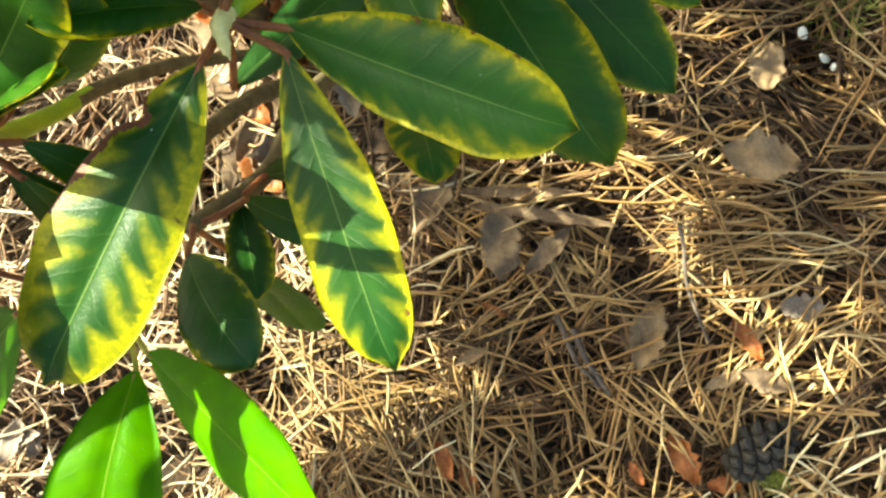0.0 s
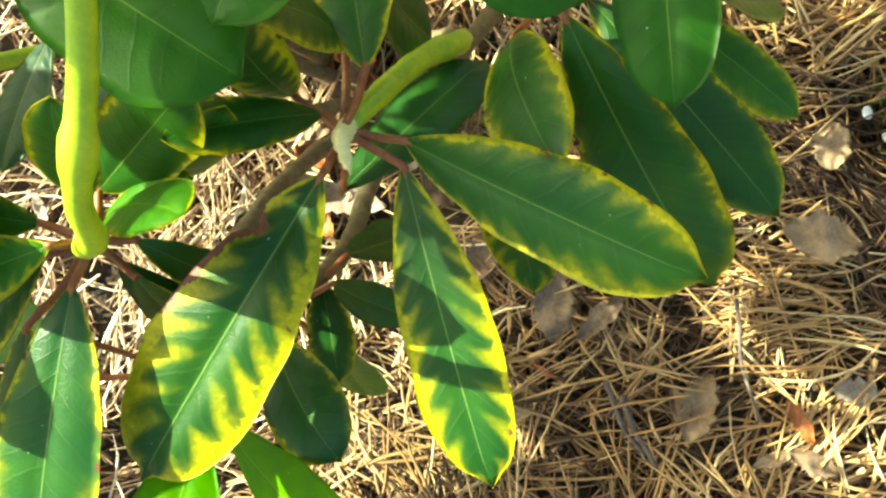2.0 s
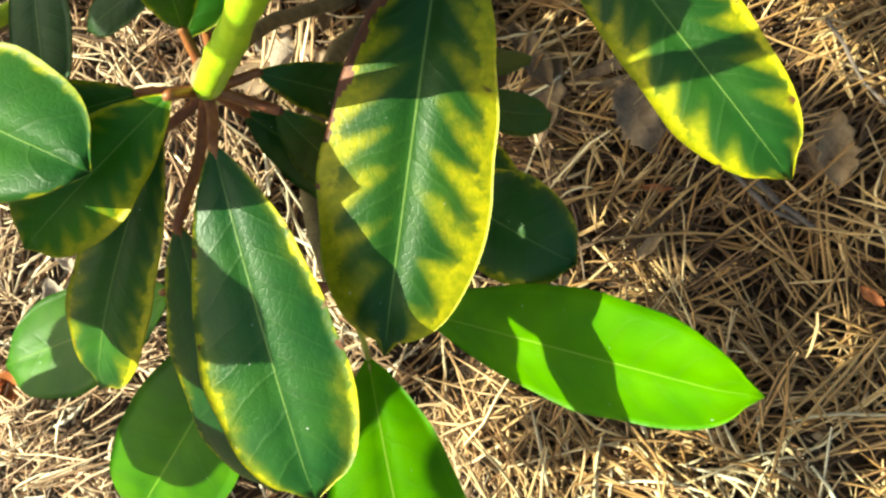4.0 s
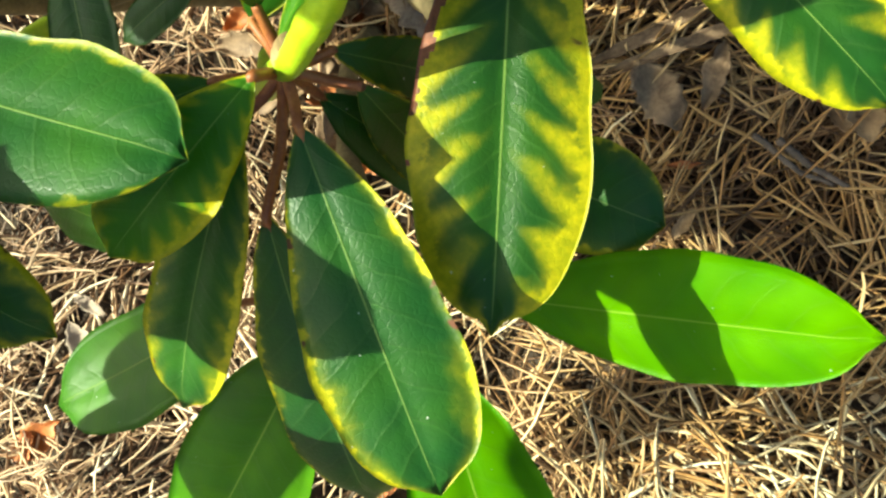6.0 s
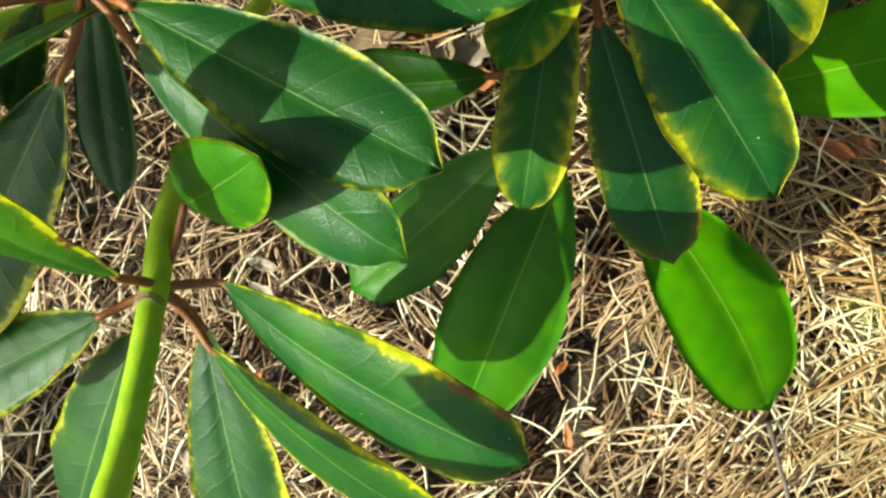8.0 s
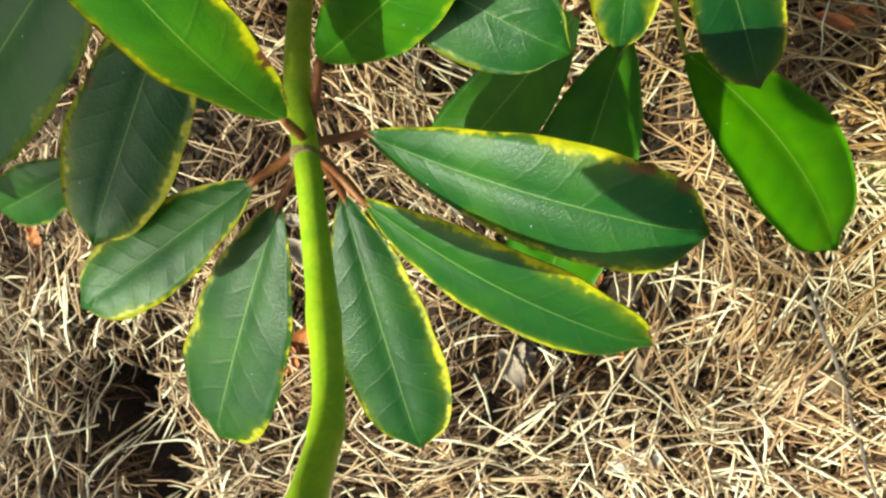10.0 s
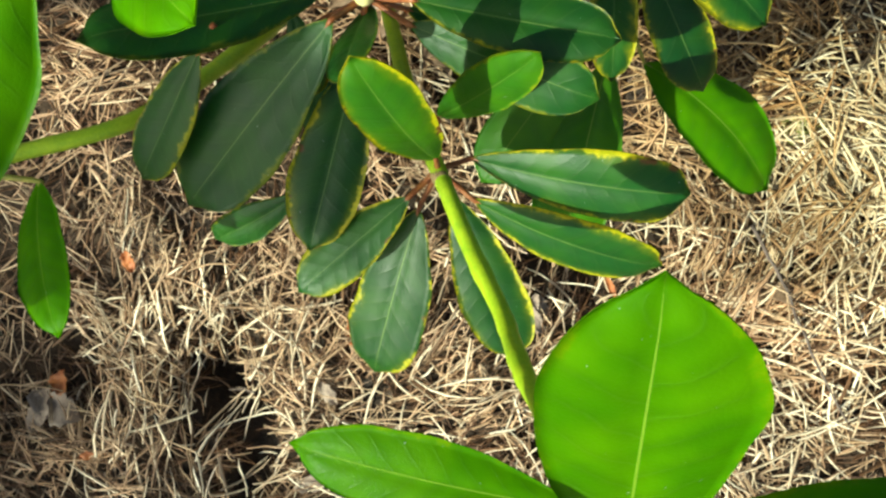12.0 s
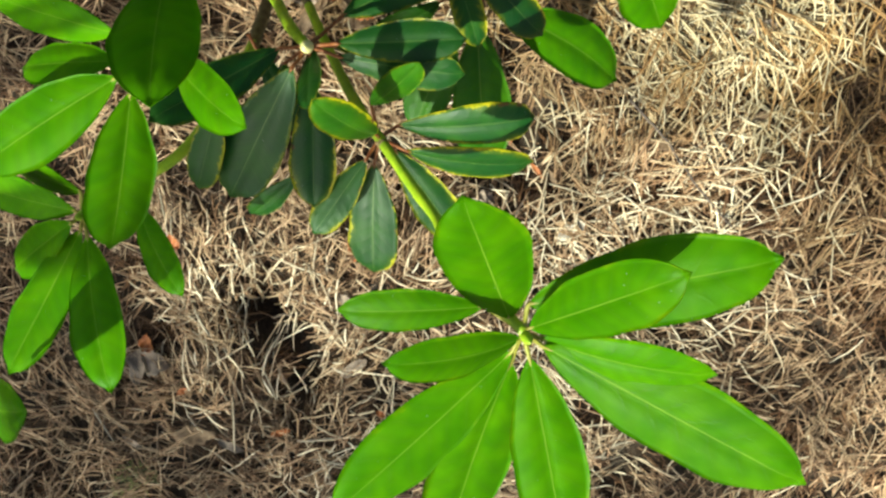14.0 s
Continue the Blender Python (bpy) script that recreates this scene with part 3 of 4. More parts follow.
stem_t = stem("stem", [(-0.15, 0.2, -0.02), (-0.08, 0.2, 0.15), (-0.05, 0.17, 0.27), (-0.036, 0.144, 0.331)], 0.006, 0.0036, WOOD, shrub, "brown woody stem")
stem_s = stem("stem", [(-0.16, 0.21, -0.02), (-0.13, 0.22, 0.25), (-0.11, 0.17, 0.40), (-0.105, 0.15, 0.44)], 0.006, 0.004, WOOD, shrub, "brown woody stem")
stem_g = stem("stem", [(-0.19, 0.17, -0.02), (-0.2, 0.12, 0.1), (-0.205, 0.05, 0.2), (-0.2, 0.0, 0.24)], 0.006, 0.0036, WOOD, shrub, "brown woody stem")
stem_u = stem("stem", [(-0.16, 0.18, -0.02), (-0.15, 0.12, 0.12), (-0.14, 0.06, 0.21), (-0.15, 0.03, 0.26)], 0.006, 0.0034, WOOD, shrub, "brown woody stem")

# leaves on stem a
leaf(stem_a, (-0.1112, 0.0715, 0.3330), (-0.1666, -0.0232, 0.3230), -0.15, 0.385, 0.019, 0.72, 0.22, (-0.107, 0.086, 0.329), bites=((0.21, 1, 0.035, 0.34),))
leaf(stem_a, (-0.0892, 0.0765, 0.3225), (-0.0597, -0.0183, 0.3070), 0.19, 0.310, 0.017, 0.58, 0.22, (-0.107, 0.086, 0.329))
leaf(stem_a, (-0.0898, 0.0847, 0.3208), (-0.0046, 0.0458, 0.3415), 0.50, 0.350, 0.021, 0.44, 0.20, (-0.107, 0.086, 0.329))
leaf(stem_a, (-0.0968, 0.1006, 0.3435), (-0.1180, 0.1641, 0.3076), 0.16, 0.369, 0.027, 0.36, 0.40, (-0.107, 0.086, 0.329))
leaf(stem_a, (-0.1275, 0.0991, 0.3188), (-0.1288, 0.1059, 0.3738), 0.26, 0.384, 0.095, 0.60, 0.15, (-0.107, 0.086, 0.329))
leaf(stem_a, (-0.1148, 0.0918, 0.3250), (-0.1461, 0.0762, 0.3610), 0.03, 0.368, 0.046, 0.35, 0.30, (-0.107, 0.086, 0.329))
leaf(stem_a, (-0.1129, 0.0709, 0.3064), (-0.0730, 0.1242, 0.2756), -0.28, 0.378, 0.012, 0.00, 0.12, (-0.107, 0.086, 0.329))
leaf(stem_a, (-0.1097, 0.1150, 0.3252), (-0.1159, 0.1051, 0.3860), -0.52, 0.383, 0.056, 0.42, 0.20, (-0.107, 0.086, 0.329))

# leaves on stem t
leaf(stem_t, (-0.0419, 0.1212, 0.3287), (0.0077, 0.0474, 0.2798), 0.52, 0.352, 0.040, 0.33, 0.18, (-0.036, 0.143, 0.331))
leaf(stem_t, (-0.0364, 0.1436, 0.2850), (0.0288, 0.0732, 0.2750), 0.00, 0.301, 0.040, 0.30, 0.22, (-0.036, 0.143, 0.331))
leaf(stem_t, (-0.0201, 0.1618, 0.3500), (-0.0117, 0.0913, 0.3480), 0.00, 0.392, 0.030, 0.06, 0.46, (-0.036, 0.143, 0.331))
leaf(stem_t, (-0.0089, 0.1542, 0.2470), (0.0434, 0.1156, 0.2377), -0.19, 0.373, 0.021, 0.35, 0.25, (-0.036, 0.143, 0.331))
leaf(stem_t, (-0.0604, 0.1279, 0.2918), (-0.0423, 0.0758, 0.3370), 0.48, 0.405, 0.114, 0.42, 0.22, (-0.036, 0.143, 0.331))
leaf(stem_t, (-0.1033, 0.1462, 0.3176), (-0.1006, 0.1468, 0.2310), 0.22, 0.391, -0.057, 0.10, 0.10, (-0.036, 0.143, 0.331))
leaf(stem_t, (-0.0421, 0.1620, 0.2756), (0.0555, 0.1743, 0.2792), -0.14, 0.382, 0.061, 0.20, 0.12, (-0.036, 0.143, 0.331))
leaf(stem_t, (0.0048, 0.1804, 0.2186), (0.0571, 0.2053, 0.1281), -0.30, 0.354, -0.041, 0.10, 0.15, (-0.036, 0.143, 0.331))
leaf(stem_t, (0.0123, 0.1786, 0.3359), (0.0123, 0.1786, 0.2625), -0.07, 0.364, 0.032, 0.00, 0.60, (-0.036, 0.143, 0.331))
leaf(stem_t, (0.0305, 0.2064, 0.2658), (0.0299, 0.1512, 0.3292), 0.07, 0.377, 0.017, 0.10, 0.40, (-0.036, 0.143, 0.331))
leaf(stem_t, (0.0535, 0.2153, 0.2603), (0.0706, 0.1553, 0.3075), -0.21, 0.373, 0.032, 0.00, 0.60, (-0.036, 0.143, 0.331))

# leaves on stem s
leaf(stem_s, (-0.0843, 0.1412, 0.3850), (-0.0361, 0.1100, 0.3720), 0.00, 0.520, 0.030, 0.03, 0.46, (-0.105, 0.145, 0.430))
leaf(stem_s, (-0.0898, 0.1413, 0.4000), (-0.1181, 0.0971, 0.3950), 0.00, 0.566, 0.030, 0.02, 0.44, (-0.105, 0.145, 0.430))
leaf(stem_s, (-0.1890, 0.1289, 0.3850), (-0.1209, 0.0893, 0.3780), 0.00, 0.538, 0.030, 0.02, 0.48, (-0.105, 0.145, 0.430))

# leaves on stem b
leaf(stem_b, (-0.1833, 0.0642, 0.3340), (-0.1374, 0.0866, 0.3707), 0.60, 0.46, -0.004, 0.30, 0.30, (-0.180, 0.048, 0.342))
leaf(stem_b, (-0.2274, 0.1238, 0.3050), (-0.2361, 0.0748, 0.3120), 0.10, 0.42, 0.03, 0.08, 0.08, (-0.180, 0.048, 0.342))
leaf(stem_b, (-0.1805, 0.0566, 0.3340), (-0.1467, 0.0669, 0.3467), -0.48, 0.360, 0.065, 0.40, 0.50, (-0.180, 0.048, 0.342))
leaf(stem_b, (-0.1822, 0.0344, 0.3445), (-0.1928, -0.0496, 0.3355), -0.12, 0.404, 0.025, 0.33, 0.12, (-0.180, 0.048, 0.342), blunt=0.38)
leaf(stem_b, (-0.1945, 0.0429, 0.3416), (-0.2528, -0.0060, 0.3100), -0.01, 0.310, 0.063, 0.44, 0.14, (-0.180, 0.048, 0.342))
leaf(stem_b, (-0.1835, 0.0455, 0.3545), (-0.2285, 0.0275, 0.3540), -0.30, 0.47, 0.06, 0.52, 0.42, (-0.180, 0.048, 0.342))
leaf(stem_b, (-0.1988, 0.0214, 0.3406), (-0.2258, -0.0537, 0.2885), 0.18, 0.327, 0.035, 0.27, 0.06, (-0.180, 0.048, 0.342))
leaf(stem_b, (-0.1700, 0.0495, 0.3330), (-0.1475, 0.0369, 0.3000), 0.10, 0.36, 0.03, 0.22, 0.24, (-0.180, 0.048, 0.342))
leaf(stem_b, (-0.1676, 0.0382, 0.3360), (-0.1642, 0.0184, 0.2950), -0.10, 0.36, 0.03, 0.15, 0.20, (-0.180, 0.048, 0.342))
leaf(stem_b, (-0.1780, 0.0430, 0.3290), (-0.1620, 0.0144, 0.2750), 0.00, 0.33, 0.03, 0.05, 0.10, (-0.180, 0.048, 0.342))
leaf(stem_b, (-0.1777, 0.0597, 0.3488), (-0.1598, 0.0769, 0.3919), 0.82, 0.351, 0.066, 0.30, 0.30, (-0.180, 0.048, 0.342))
leaf(stem_b, (-0.1849, 0.0710, 0.3153), (-0.1338, 0.0842, 0.3549), 1.57, 0.355, 0.101, 0.30, 0.25, (-0.180, 0.048, 0.342))
leaf(stem_b, (-0.1985, 0.1070, 0.2850), (-0.2340, 0.1035, 0.2800), 0.10, 0.40, 0.03, 0.10, 0.10, (-0.180, 0.048, 0.342))
leaf(stem_b, (-0.1945, 0.0525, 0.3440), (-0.2420, 0.0560, 0.3520), -0.10, 0.40, 0.03, 0.36, 0.34, (-0.180, 0.048, 0.342))
leaf(stem_b, (-0.1805, 0.0587, 0.3292), (-0.1323, 0.0541, 0.3783), -0.71, 0.358, 0.036, 0.20, 0.50, (-0.180, 0.048, 0.342))

# leaves on stem u
leaf(stem_u, (-0.1498, 0.0189, 0.2642), (-0.1176, -0.0211, 0.2791), 0.14, 0.603, 0.097, 0.25, 0.08, (-0.150, 0.030, 0.260))
leaf(stem_u, (-0.1445, 0.0431, 0.2285), (-0.1290, 0.0035, 0.2455), -0.41, 0.429, 0.040, 0.35, 0.10, (-0.150, 0.030, 0.260))
leaf(stem_u, (-0.1483, 0.0160, 0.2159), (-0.1435, -0.0152, 0.1390), 0.11, 0.365, -0.022, 0.00, 0.40, (-0.150, 0.030, 0.260))
leaf(stem_u, (-0.1316, 0.0412, 0.2533), (-0.1063, 0.0300, 0.2214), -0.44, 0.430, -0.083, 0.08, 0.10, (-0.150, 0.030, 0.260))
leaf(stem_u, (-0.1343, 0.0541, 0.2287), (-0.1114, 0.0753, 0.1496), -0.23, 0.359, 0.005, 0.05, 0.12, (-0.150, 0.030, 0.260))
leaf(stem_u, (-0.0739, 0.0801, 0.2277), (-0.0506, 0.0436, 0.2820), -0.64, 0.395, 0.120, 0.60, 0.30, (-0.150, 0.030, 0.260))

# leaves on stem g
leaf(stem_g, (-0.1706, -0.0195, 0.2551), (-0.0870, -0.0708, 0.2965), 0.50, 0.413, 0.001, 0.00, 0.85, (-0.200, 0.000, 0.240))
leaf(stem_g, (-0.2117, -0.0310, 0.1925), (-0.2320, -0.1490, 0.1870), -0.22, 0.471, 0.167, 0.00, 0.85, (-0.200, 0.000, 0.240))
leaf(stem_g, (-0.2334, -0.0036, 0.2474), (-0.3547, -0.0654, 0.1674), -0.12, 0.362, -0.015, 0.00, 0.65, (-0.200, 0.000, 0.240))
leaf(stem_g, (-0.2443, 0.0161, 0.2694), (-0.3358, 0.0179, 0.2371), 0.22, 0.424, -0.046, 0.00, 0.50, (-0.200, 0.000, 0.240))
leaf(stem_g, (-0.2321, 0.0338, 0.3157), (-0.2749, 0.0744, 0.2918), -0.57, 0.401, 0.072, 0.00, 0.48, (-0.200, 0.000, 0.240))

# leaves on stem e
leaf(stem_e, (-0.2690, 0.0985, 0.3570), (-0.1998, 0.0341, 0.3728), -0.30, 0.38, -0.020, 0.16, 0.14, (-0.297, 0.112, 0.386))
leaf(stem_e, (-0.2888, 0.0933, 0.3965), (-0.2561, 0.0131, 0.4080), -0.11, 0.35, -0.02, 0.20, 0.14, (-0.297, 0.112, 0.386))
leaf(stem_e, (-0.2968, 0.0893, 0.3876), (-0.2790, 0.0044, 0.3907), 0.47, 0.379, 0.024, 0.15, 0.12, (-0.297, 0.112, 0.386))
leaf(stem_e, (-0.3144, 0.1165, 0.3982), (-0.4249, 0.1370, 0.3504), -0.02, 0.375, 0.028, 0.14, 0.06, (-0.297, 0.112, 0.386))
leaf(stem_e, (-0.3211, 0.1020, 0.3781), (-0.4061, 0.0741, 0.3705), -0.09, 0.388, 0.009, 0.28, 0.06, (-0.297, 0.112, 0.386))
leaf(stem_e, (-0.3572, 0.1573, 0.3968), (-0.4248, 0.1603, 0.3616), 0.16, 0.361, 0.002, 0.20, 0.10, (-0.297, 0.112, 0.386))
leaf(stem_e, (-0.3920, 0.0942, 0.3580), (-0.4387, 0.1206, 0.3290), -0.45, 0.350, 0.054, 0.14, 0.14, (-0.297, 0.112, 0.386))
leaf(stem_e, (-0.3061, 0.1318, 0.3742), (-0.3758, 0.1911, 0.4200), 0.42, 0.361, -0.006, 0.12, 0.10, (-0.297, 0.112, 0.386))
leaf(stem_e, (-0.2984, 0.1108, 0.3737), (-0.3327, 0.0959, 0.4249), 0.56, 0.354, 0.015, 0.14, 0.12, (-0.297, 0.112, 0.386))

# leaves on stem d
leaf(stem_d, (-0.3301, 0.0337, 0.3619), (-0.2907, -0.0538, 0.3850), 0.53, 0.367, 0.053, 0.27, 0.13, (-0.343, 0.044, 0.368), blunt=0.30)
leaf(stem_d, (-0.3456, 0.0217, 0.3613), (-0.3232, -0.0707, 0.3572), 0.70, 0.373, 0.064, 0.30, 0.13, (-0.343, 0.044, 0.368))
leaf(stem_d, (-0.3505, 0.0295, 0.3462), (-0.4035, -0.0450, 0.3226), 0.10, 0.377, 0.016, 0.25, 0.13, (-0.343, 0.044, 0.368), blunt=0.38)
leaf(stem_d, (-0.3643, 0.0412, 0.3558), (-0.4555, 0.0125, 0.3125), 0.25, 0.408, 0.021, 0.22, 0.13, (-0.343, 0.044, 0.368), blunt=0.38)
leaf(stem_d, (-0.3610, 0.0481, 0.3699), (-0.4290, 0.0672, 0.3601), 0.13, 0.382, 0.007, 0.25, 0.13, (-0.343, 0.044, 0.368))
leaf(stem_d, (-0.3392, 0.0470, 0.3896), (-0.3263, 0.0888, 0.4595), -0.35, 0.362, 0.068, 0.30, 0.45, (-0.343, 0.044, 0.368))
leaf(stem_d, (-0.3227, 0.0576, 0.3628), (-0.2834, 0.0360, 0.4225), 0.59, 0.345, 0.030, 0.10, 0.50, (-0.343, 0.044, 0.368))
leaf(stem_d, (-0.3983, -0.0599, 0.5335), (-0.3329, -0.0018, 0.6151), -0.18, 0.406, 0.001, 0.02, 0.95, (-0.402, -0.069, 0.541))
leaf(stem_d, (-0.3858, -0.0661, 0.5378), (-0.3108, -0.1639, 0.5880), -0.10, 0.366, 0.031, 0.02, 0.95, (-0.402, -0.069, 0.541))
leaf(stem_d, (-0.3973, -0.0700, 0.5441), (-0.3282, -0.1035, 0.6315), -0.38, 0.314, 0.008, 0.02, 0.95, (-0.402, -0.069, 0.541))
leaf(stem_d, (-0.3991, -0.0449, 0.5240), (-0.4304, 0.0328, 0.5201), -0.04, 0.316, 0.038, 0.02, 0.95, (-0.402, -0.069, 0.541))
leaf(stem_d, (-0.4063, -0.0685, 0.5397), (-0.4271, 0.0026, 0.5889), -0.33, 0.360, 0.057, 0.02, 0.95, (-0.402, -0.069, 0.541))
leaf(stem_d, (-0.4039, -0.0819, 0.5319), (-0.3838, -0.1697, 0.5661), 0.40, 0.356, 0.061, 0.02, 0.95, (-0.402, -0.069, 0.541))
leaf(stem_d, (-0.4070, -0.0837, 0.5355), (-0.4244, -0.2390, 0.5739), 0.27, 0.351, 0.001, 0.02, 0.95, (-0.402, -0.069, 0.541))
leaf(stem_d, (-0.4162, -0.0788, 0.5367), (-0.5235, -0.1446, 0.5331), 0.04, 0.362, 0.029, 0.02, 0.95, (-0.402, -0.069, 0.541))
leaf(stem_d, (-0.4173, -0.0686, 0.5322), (-0.5466, -0.0052, 0.5325), -0.25, 0.344, 0.011, 0.02, 0.95, (-0.402, -0.069, 0.541))
leaf(stem_d, (-0.4265, -0.0730, 0.5239), (-0.5799, -0.0892, 0.4845), -0.33, 0.358, -0.026, 0.02, 0.95, (-0.402, -0.069, 0.541))

# leaves on stem f
leaf(stem_f, (-0.3272, 0.1688, 0.4935), (-0.3413, 0.1129, 0.5566), 0.32, 0.365, 0.054, 0.00, 0.95, (-0.341, 0.192, 0.507))
leaf(stem_f, (-0.3517, 0.1834, 0.5082), (-0.4485, 0.1766, 0.4856), -0.57, 0.404, 0.041, 0.00, 0.95, (-0.341, 0.192, 0.507))
leaf(stem_f, (-0.2844, 0.1816, 0.5055), (-0.3366, 0.1478, 0.6015), -0.15, 0.388, 0.044, 0.00, 0.95, (-0.341, 0.192, 0.507))
leaf(stem_f, (-0.3452, 0.1908, 0.5141), (-0.4221, 0.2554, 0.4958), 0.16, 0.391, 0.039, 0.00, 0.95, (-0.341, 0.192, 0.507))
leaf(stem_f, (-0.3386, 0.1974, 0.5038), (-0.3654, 0.2610, 0.4631), 0.60, 0.358, 0.022, 0.00, 0.95, (-0.341, 0.192, 0.507))
leaf(stem_f, (-0.3235, 0.2007, 0.5051), (-0.3297, 0.2862, 0.4758), -0.60, 0.367, 0.021, 0.00, 0.95, (-0.341, 0.192, 0.507))

# leaves on stem h
leaf(stem_h, (-0.4818, 0.2222, 0.3826), (-0.5691, 0.1670, 0.4282), 0.15, 0.375, 0.044, 0.00, 0.95, (-0.470, 0.232, 0.377))
leaf(stem_h, (-0.4500, 0.1946, 0.3763), (-0.4921, 0.1423, 0.4089), 0.22, 0.371, 0.056, 0.00, 0.95, (-0.470, 0.232, 0.377))
leaf(stem_h, (-0.4542, 0.2382, 0.3722), (-0.4602, 0.3191, 0.3227), -0.68, 0.370, 0.023, 0.00, 0.95, (-0.470, 0.232, 0.377))
leaf(stem_h, (-0.4685, 0.2372, 0.3757), (-0.4836, 0.3238, 0.3430), -0.28, 0.369, 0.027, 0.00, 0.95, (-0.470, 0.232, 0.377))
leaf(stem_h, (-0.4752, 0.2344, 0.3858), (-0.5419, 0.2820, 0.3379), 0.39, 0.372, 0.026, 0.00, 0.95, (-0.470, 0.232, 0.377))
leaf(stem_h, (-0.4809, 0.2294, 0.3773), (-0.6009, 0.2503, 0.3865), 0.45, 0.379, -0.005, 0.00, 0.95, (-0.470, 0.232, 0.377))
leaf(stem_h, (-0.6070, 0.2425, 0.4326), (-0.5561, 0.1931, 0.5138), -0.37, 0.385, 0.033, 0.00, 0.95, (-0.620, 0.000, 0.350))



# unseen stems and whorls added behind the bush to shade the ground beyond it
def back_whorl(node, turns, length, rise):
    """A stem from the root with a whorl of leaves; turns are the leaves' directions in degrees."""
    node = Vector(node)
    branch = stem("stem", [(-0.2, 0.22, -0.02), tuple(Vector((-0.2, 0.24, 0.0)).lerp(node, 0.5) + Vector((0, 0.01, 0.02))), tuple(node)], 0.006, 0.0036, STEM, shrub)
    for k, deg in enumerate(turns):
        out = Vector((math.cos(radians(deg)), math.sin(radians(deg)), 0))
        base = node + out * 0.016
        tip = base + out * length * (0.93 + 0.07 * math.sin(k * 2.1)) + Vector((0, 0, rise + 0.012 * math.cos(k * 1.7)))
        leaf(branch, tuple(base), tuple(tip), 0.15 * math.sin(k * 1.3), 0.40, 0.04, 0.12, 0.2, tuple(node))


back_whorl((-0.20, 0.28, 0.33), (0, 45, 90, 270, 315), 0.095, -0.01)
back_whorl((-0.10, 0.31, 0.34), (0, 45, 90, 135, 180, 225, 270, 315), 0.095, -0.015)
back_whorl((-0.23, 0.38, 0.46), (20, 70, 120, 170, 220, 270, 320), 0.10, -0.01)
back_whorl((-0.12, 0.40, 0.42), (10, 60, 110, 160, 210, 260, 310), 0.10, -0.01)

# unseen stem, leaf and whorls added to shade the leaves on stems a and s
shade_stem = stem("stem", [(-0.2, 0.23, -0.02), (-0.22, 0.24, 0.25), (-0.26, 0.205, 0.45), (-0.283, 0.176, 0.515)], 0.006, 0.0036, STEM, shrub)
leaf(shade_stem, (-0.272, 0.166, 0.522), (-0.180, 0.116, 0.535), 0.0, 0.47, 0.02, 0.06, 0.3, (-0.283, 0.176, 0.515))
back_whorl((-0.25, 0.205, 0.545), (285, 320, 0, 40, 80, 120), 0.09, 0.0)
back_whorl((-0.20, 0.185, 0.46), (0, 45, 90, 135, 180, 215, 265, 320), 0.075, 0.01)

leaf(stem_f, (-0.1948, -0.0202, 0.6200), (-0.2273, -0.0592, 0.6000), 0.0, 0.553, 0.030, 0.0, 0.95, (-0.341, 0.192, 0.507))

leaf(stem_e, (-0.2910, 0.0956, 0.3763), (-0.2644, 0.0233, 0.3337), 0.00, 0.330, 0.040, 0.48, 0.16, (-0.297, 0.112, 0.386))
leaf(stem_e, (-0.3165, 0.1566, 0.3100), (-0.3691, 0.1011, 0.2900), 0.00, 0.296, 0.030, 0.03, 0.04, (-0.297, 0.112, 0.386))
leaf(stem_e, (-0.3147, 0.1258, 0.3700), (-0.3479, 0.1153, 0.3600), 0.00, 0.484, 0.030, 0.32, 0.25, (-0.297, 0.112, 0.386))

# torn stub, ring scars, buds
def torn_stub():
    bm = bmesh.new()
    tube(bm, spline([(-0.106, 0.088, 0.326), (-0.1065, 0.083, 0.331), (-0.1045, 0.077, 0.3325), (-0.1035, 0.0725, 0.330)], 14), [0.0034, 0.0036, 0.0034, 0.0030, 0.0034, 0.0028, 0.0024, 0.0026, 0.0021, 0.0019, 0.0021, 0.0016, 0.0013, 0.0008, 0.0003], 9)
    for v in bm.verts:
        v.co += Vector(noise.noise_vector(v.co * 700)) * 0.0007
    part("torn_end", bm, PITH, stem_a, "pale torn fibrous stem end")


torn_stub()


def ring_scars(branch, at, along, r):
    q = Vector(along).to_track_quat("Z", "Y")
    bm = bmesh.new()
    for k in range(5):
        c = Vector(at) + Vector(along).normalized() * (0.0013 * k - 0.002)
        tube(bm, [c - Vector(along).normalized() * 0.0005, c, c + Vector(along).normalized() * 0.0005], [r * 0.98, r * (1.1 + 0.03 * (k % 2)), r * 0.98], 14)
    part("ring_scar", bm, SCAR, branch, "brown ringed bud-scale scar")


ring_scars(stem_b, (-0.176, 0.0478, 0.348), (0.54, -0.03, 0.84), 0.0036)
ring_scars(stem_d, (-0.345, 0.0415, 0.371), (-0.02, -0.037, 0.055), 0.0039)


def bud(branch, at, along, length, r, mat, label):
    along = Vector(along).normalized()
    bm = bmesh.new()
    n = 10
    tube(bm, [Vector(at) + along * (length * i / n) for i in range(n + 1)], [max(r * math.sin(math.pi * (0.12 + 0.86 * i / n)) ** 0.8, 0.0002) for i in range(n + 1)], 12)
    part("bud", bm, mat, branch, label)


bud(stem_e, (-0.297, 0.112, 0.384), (-0.1, 0.0, 1), 0.016, 0.0048, PITH, "pale cream-green terminal bud")
bud(stem_d, (-0.402, -0.069, 0.539), (-0.1, -0.25, 1), 0.013, 0.0034, STEM, "small green terminal bud")
bud(stem_h, (-0.47, 0.232, 0.375), (-0.1, 0.0, 1), 0.010, 0.003, STEM, "small green terminal bud")


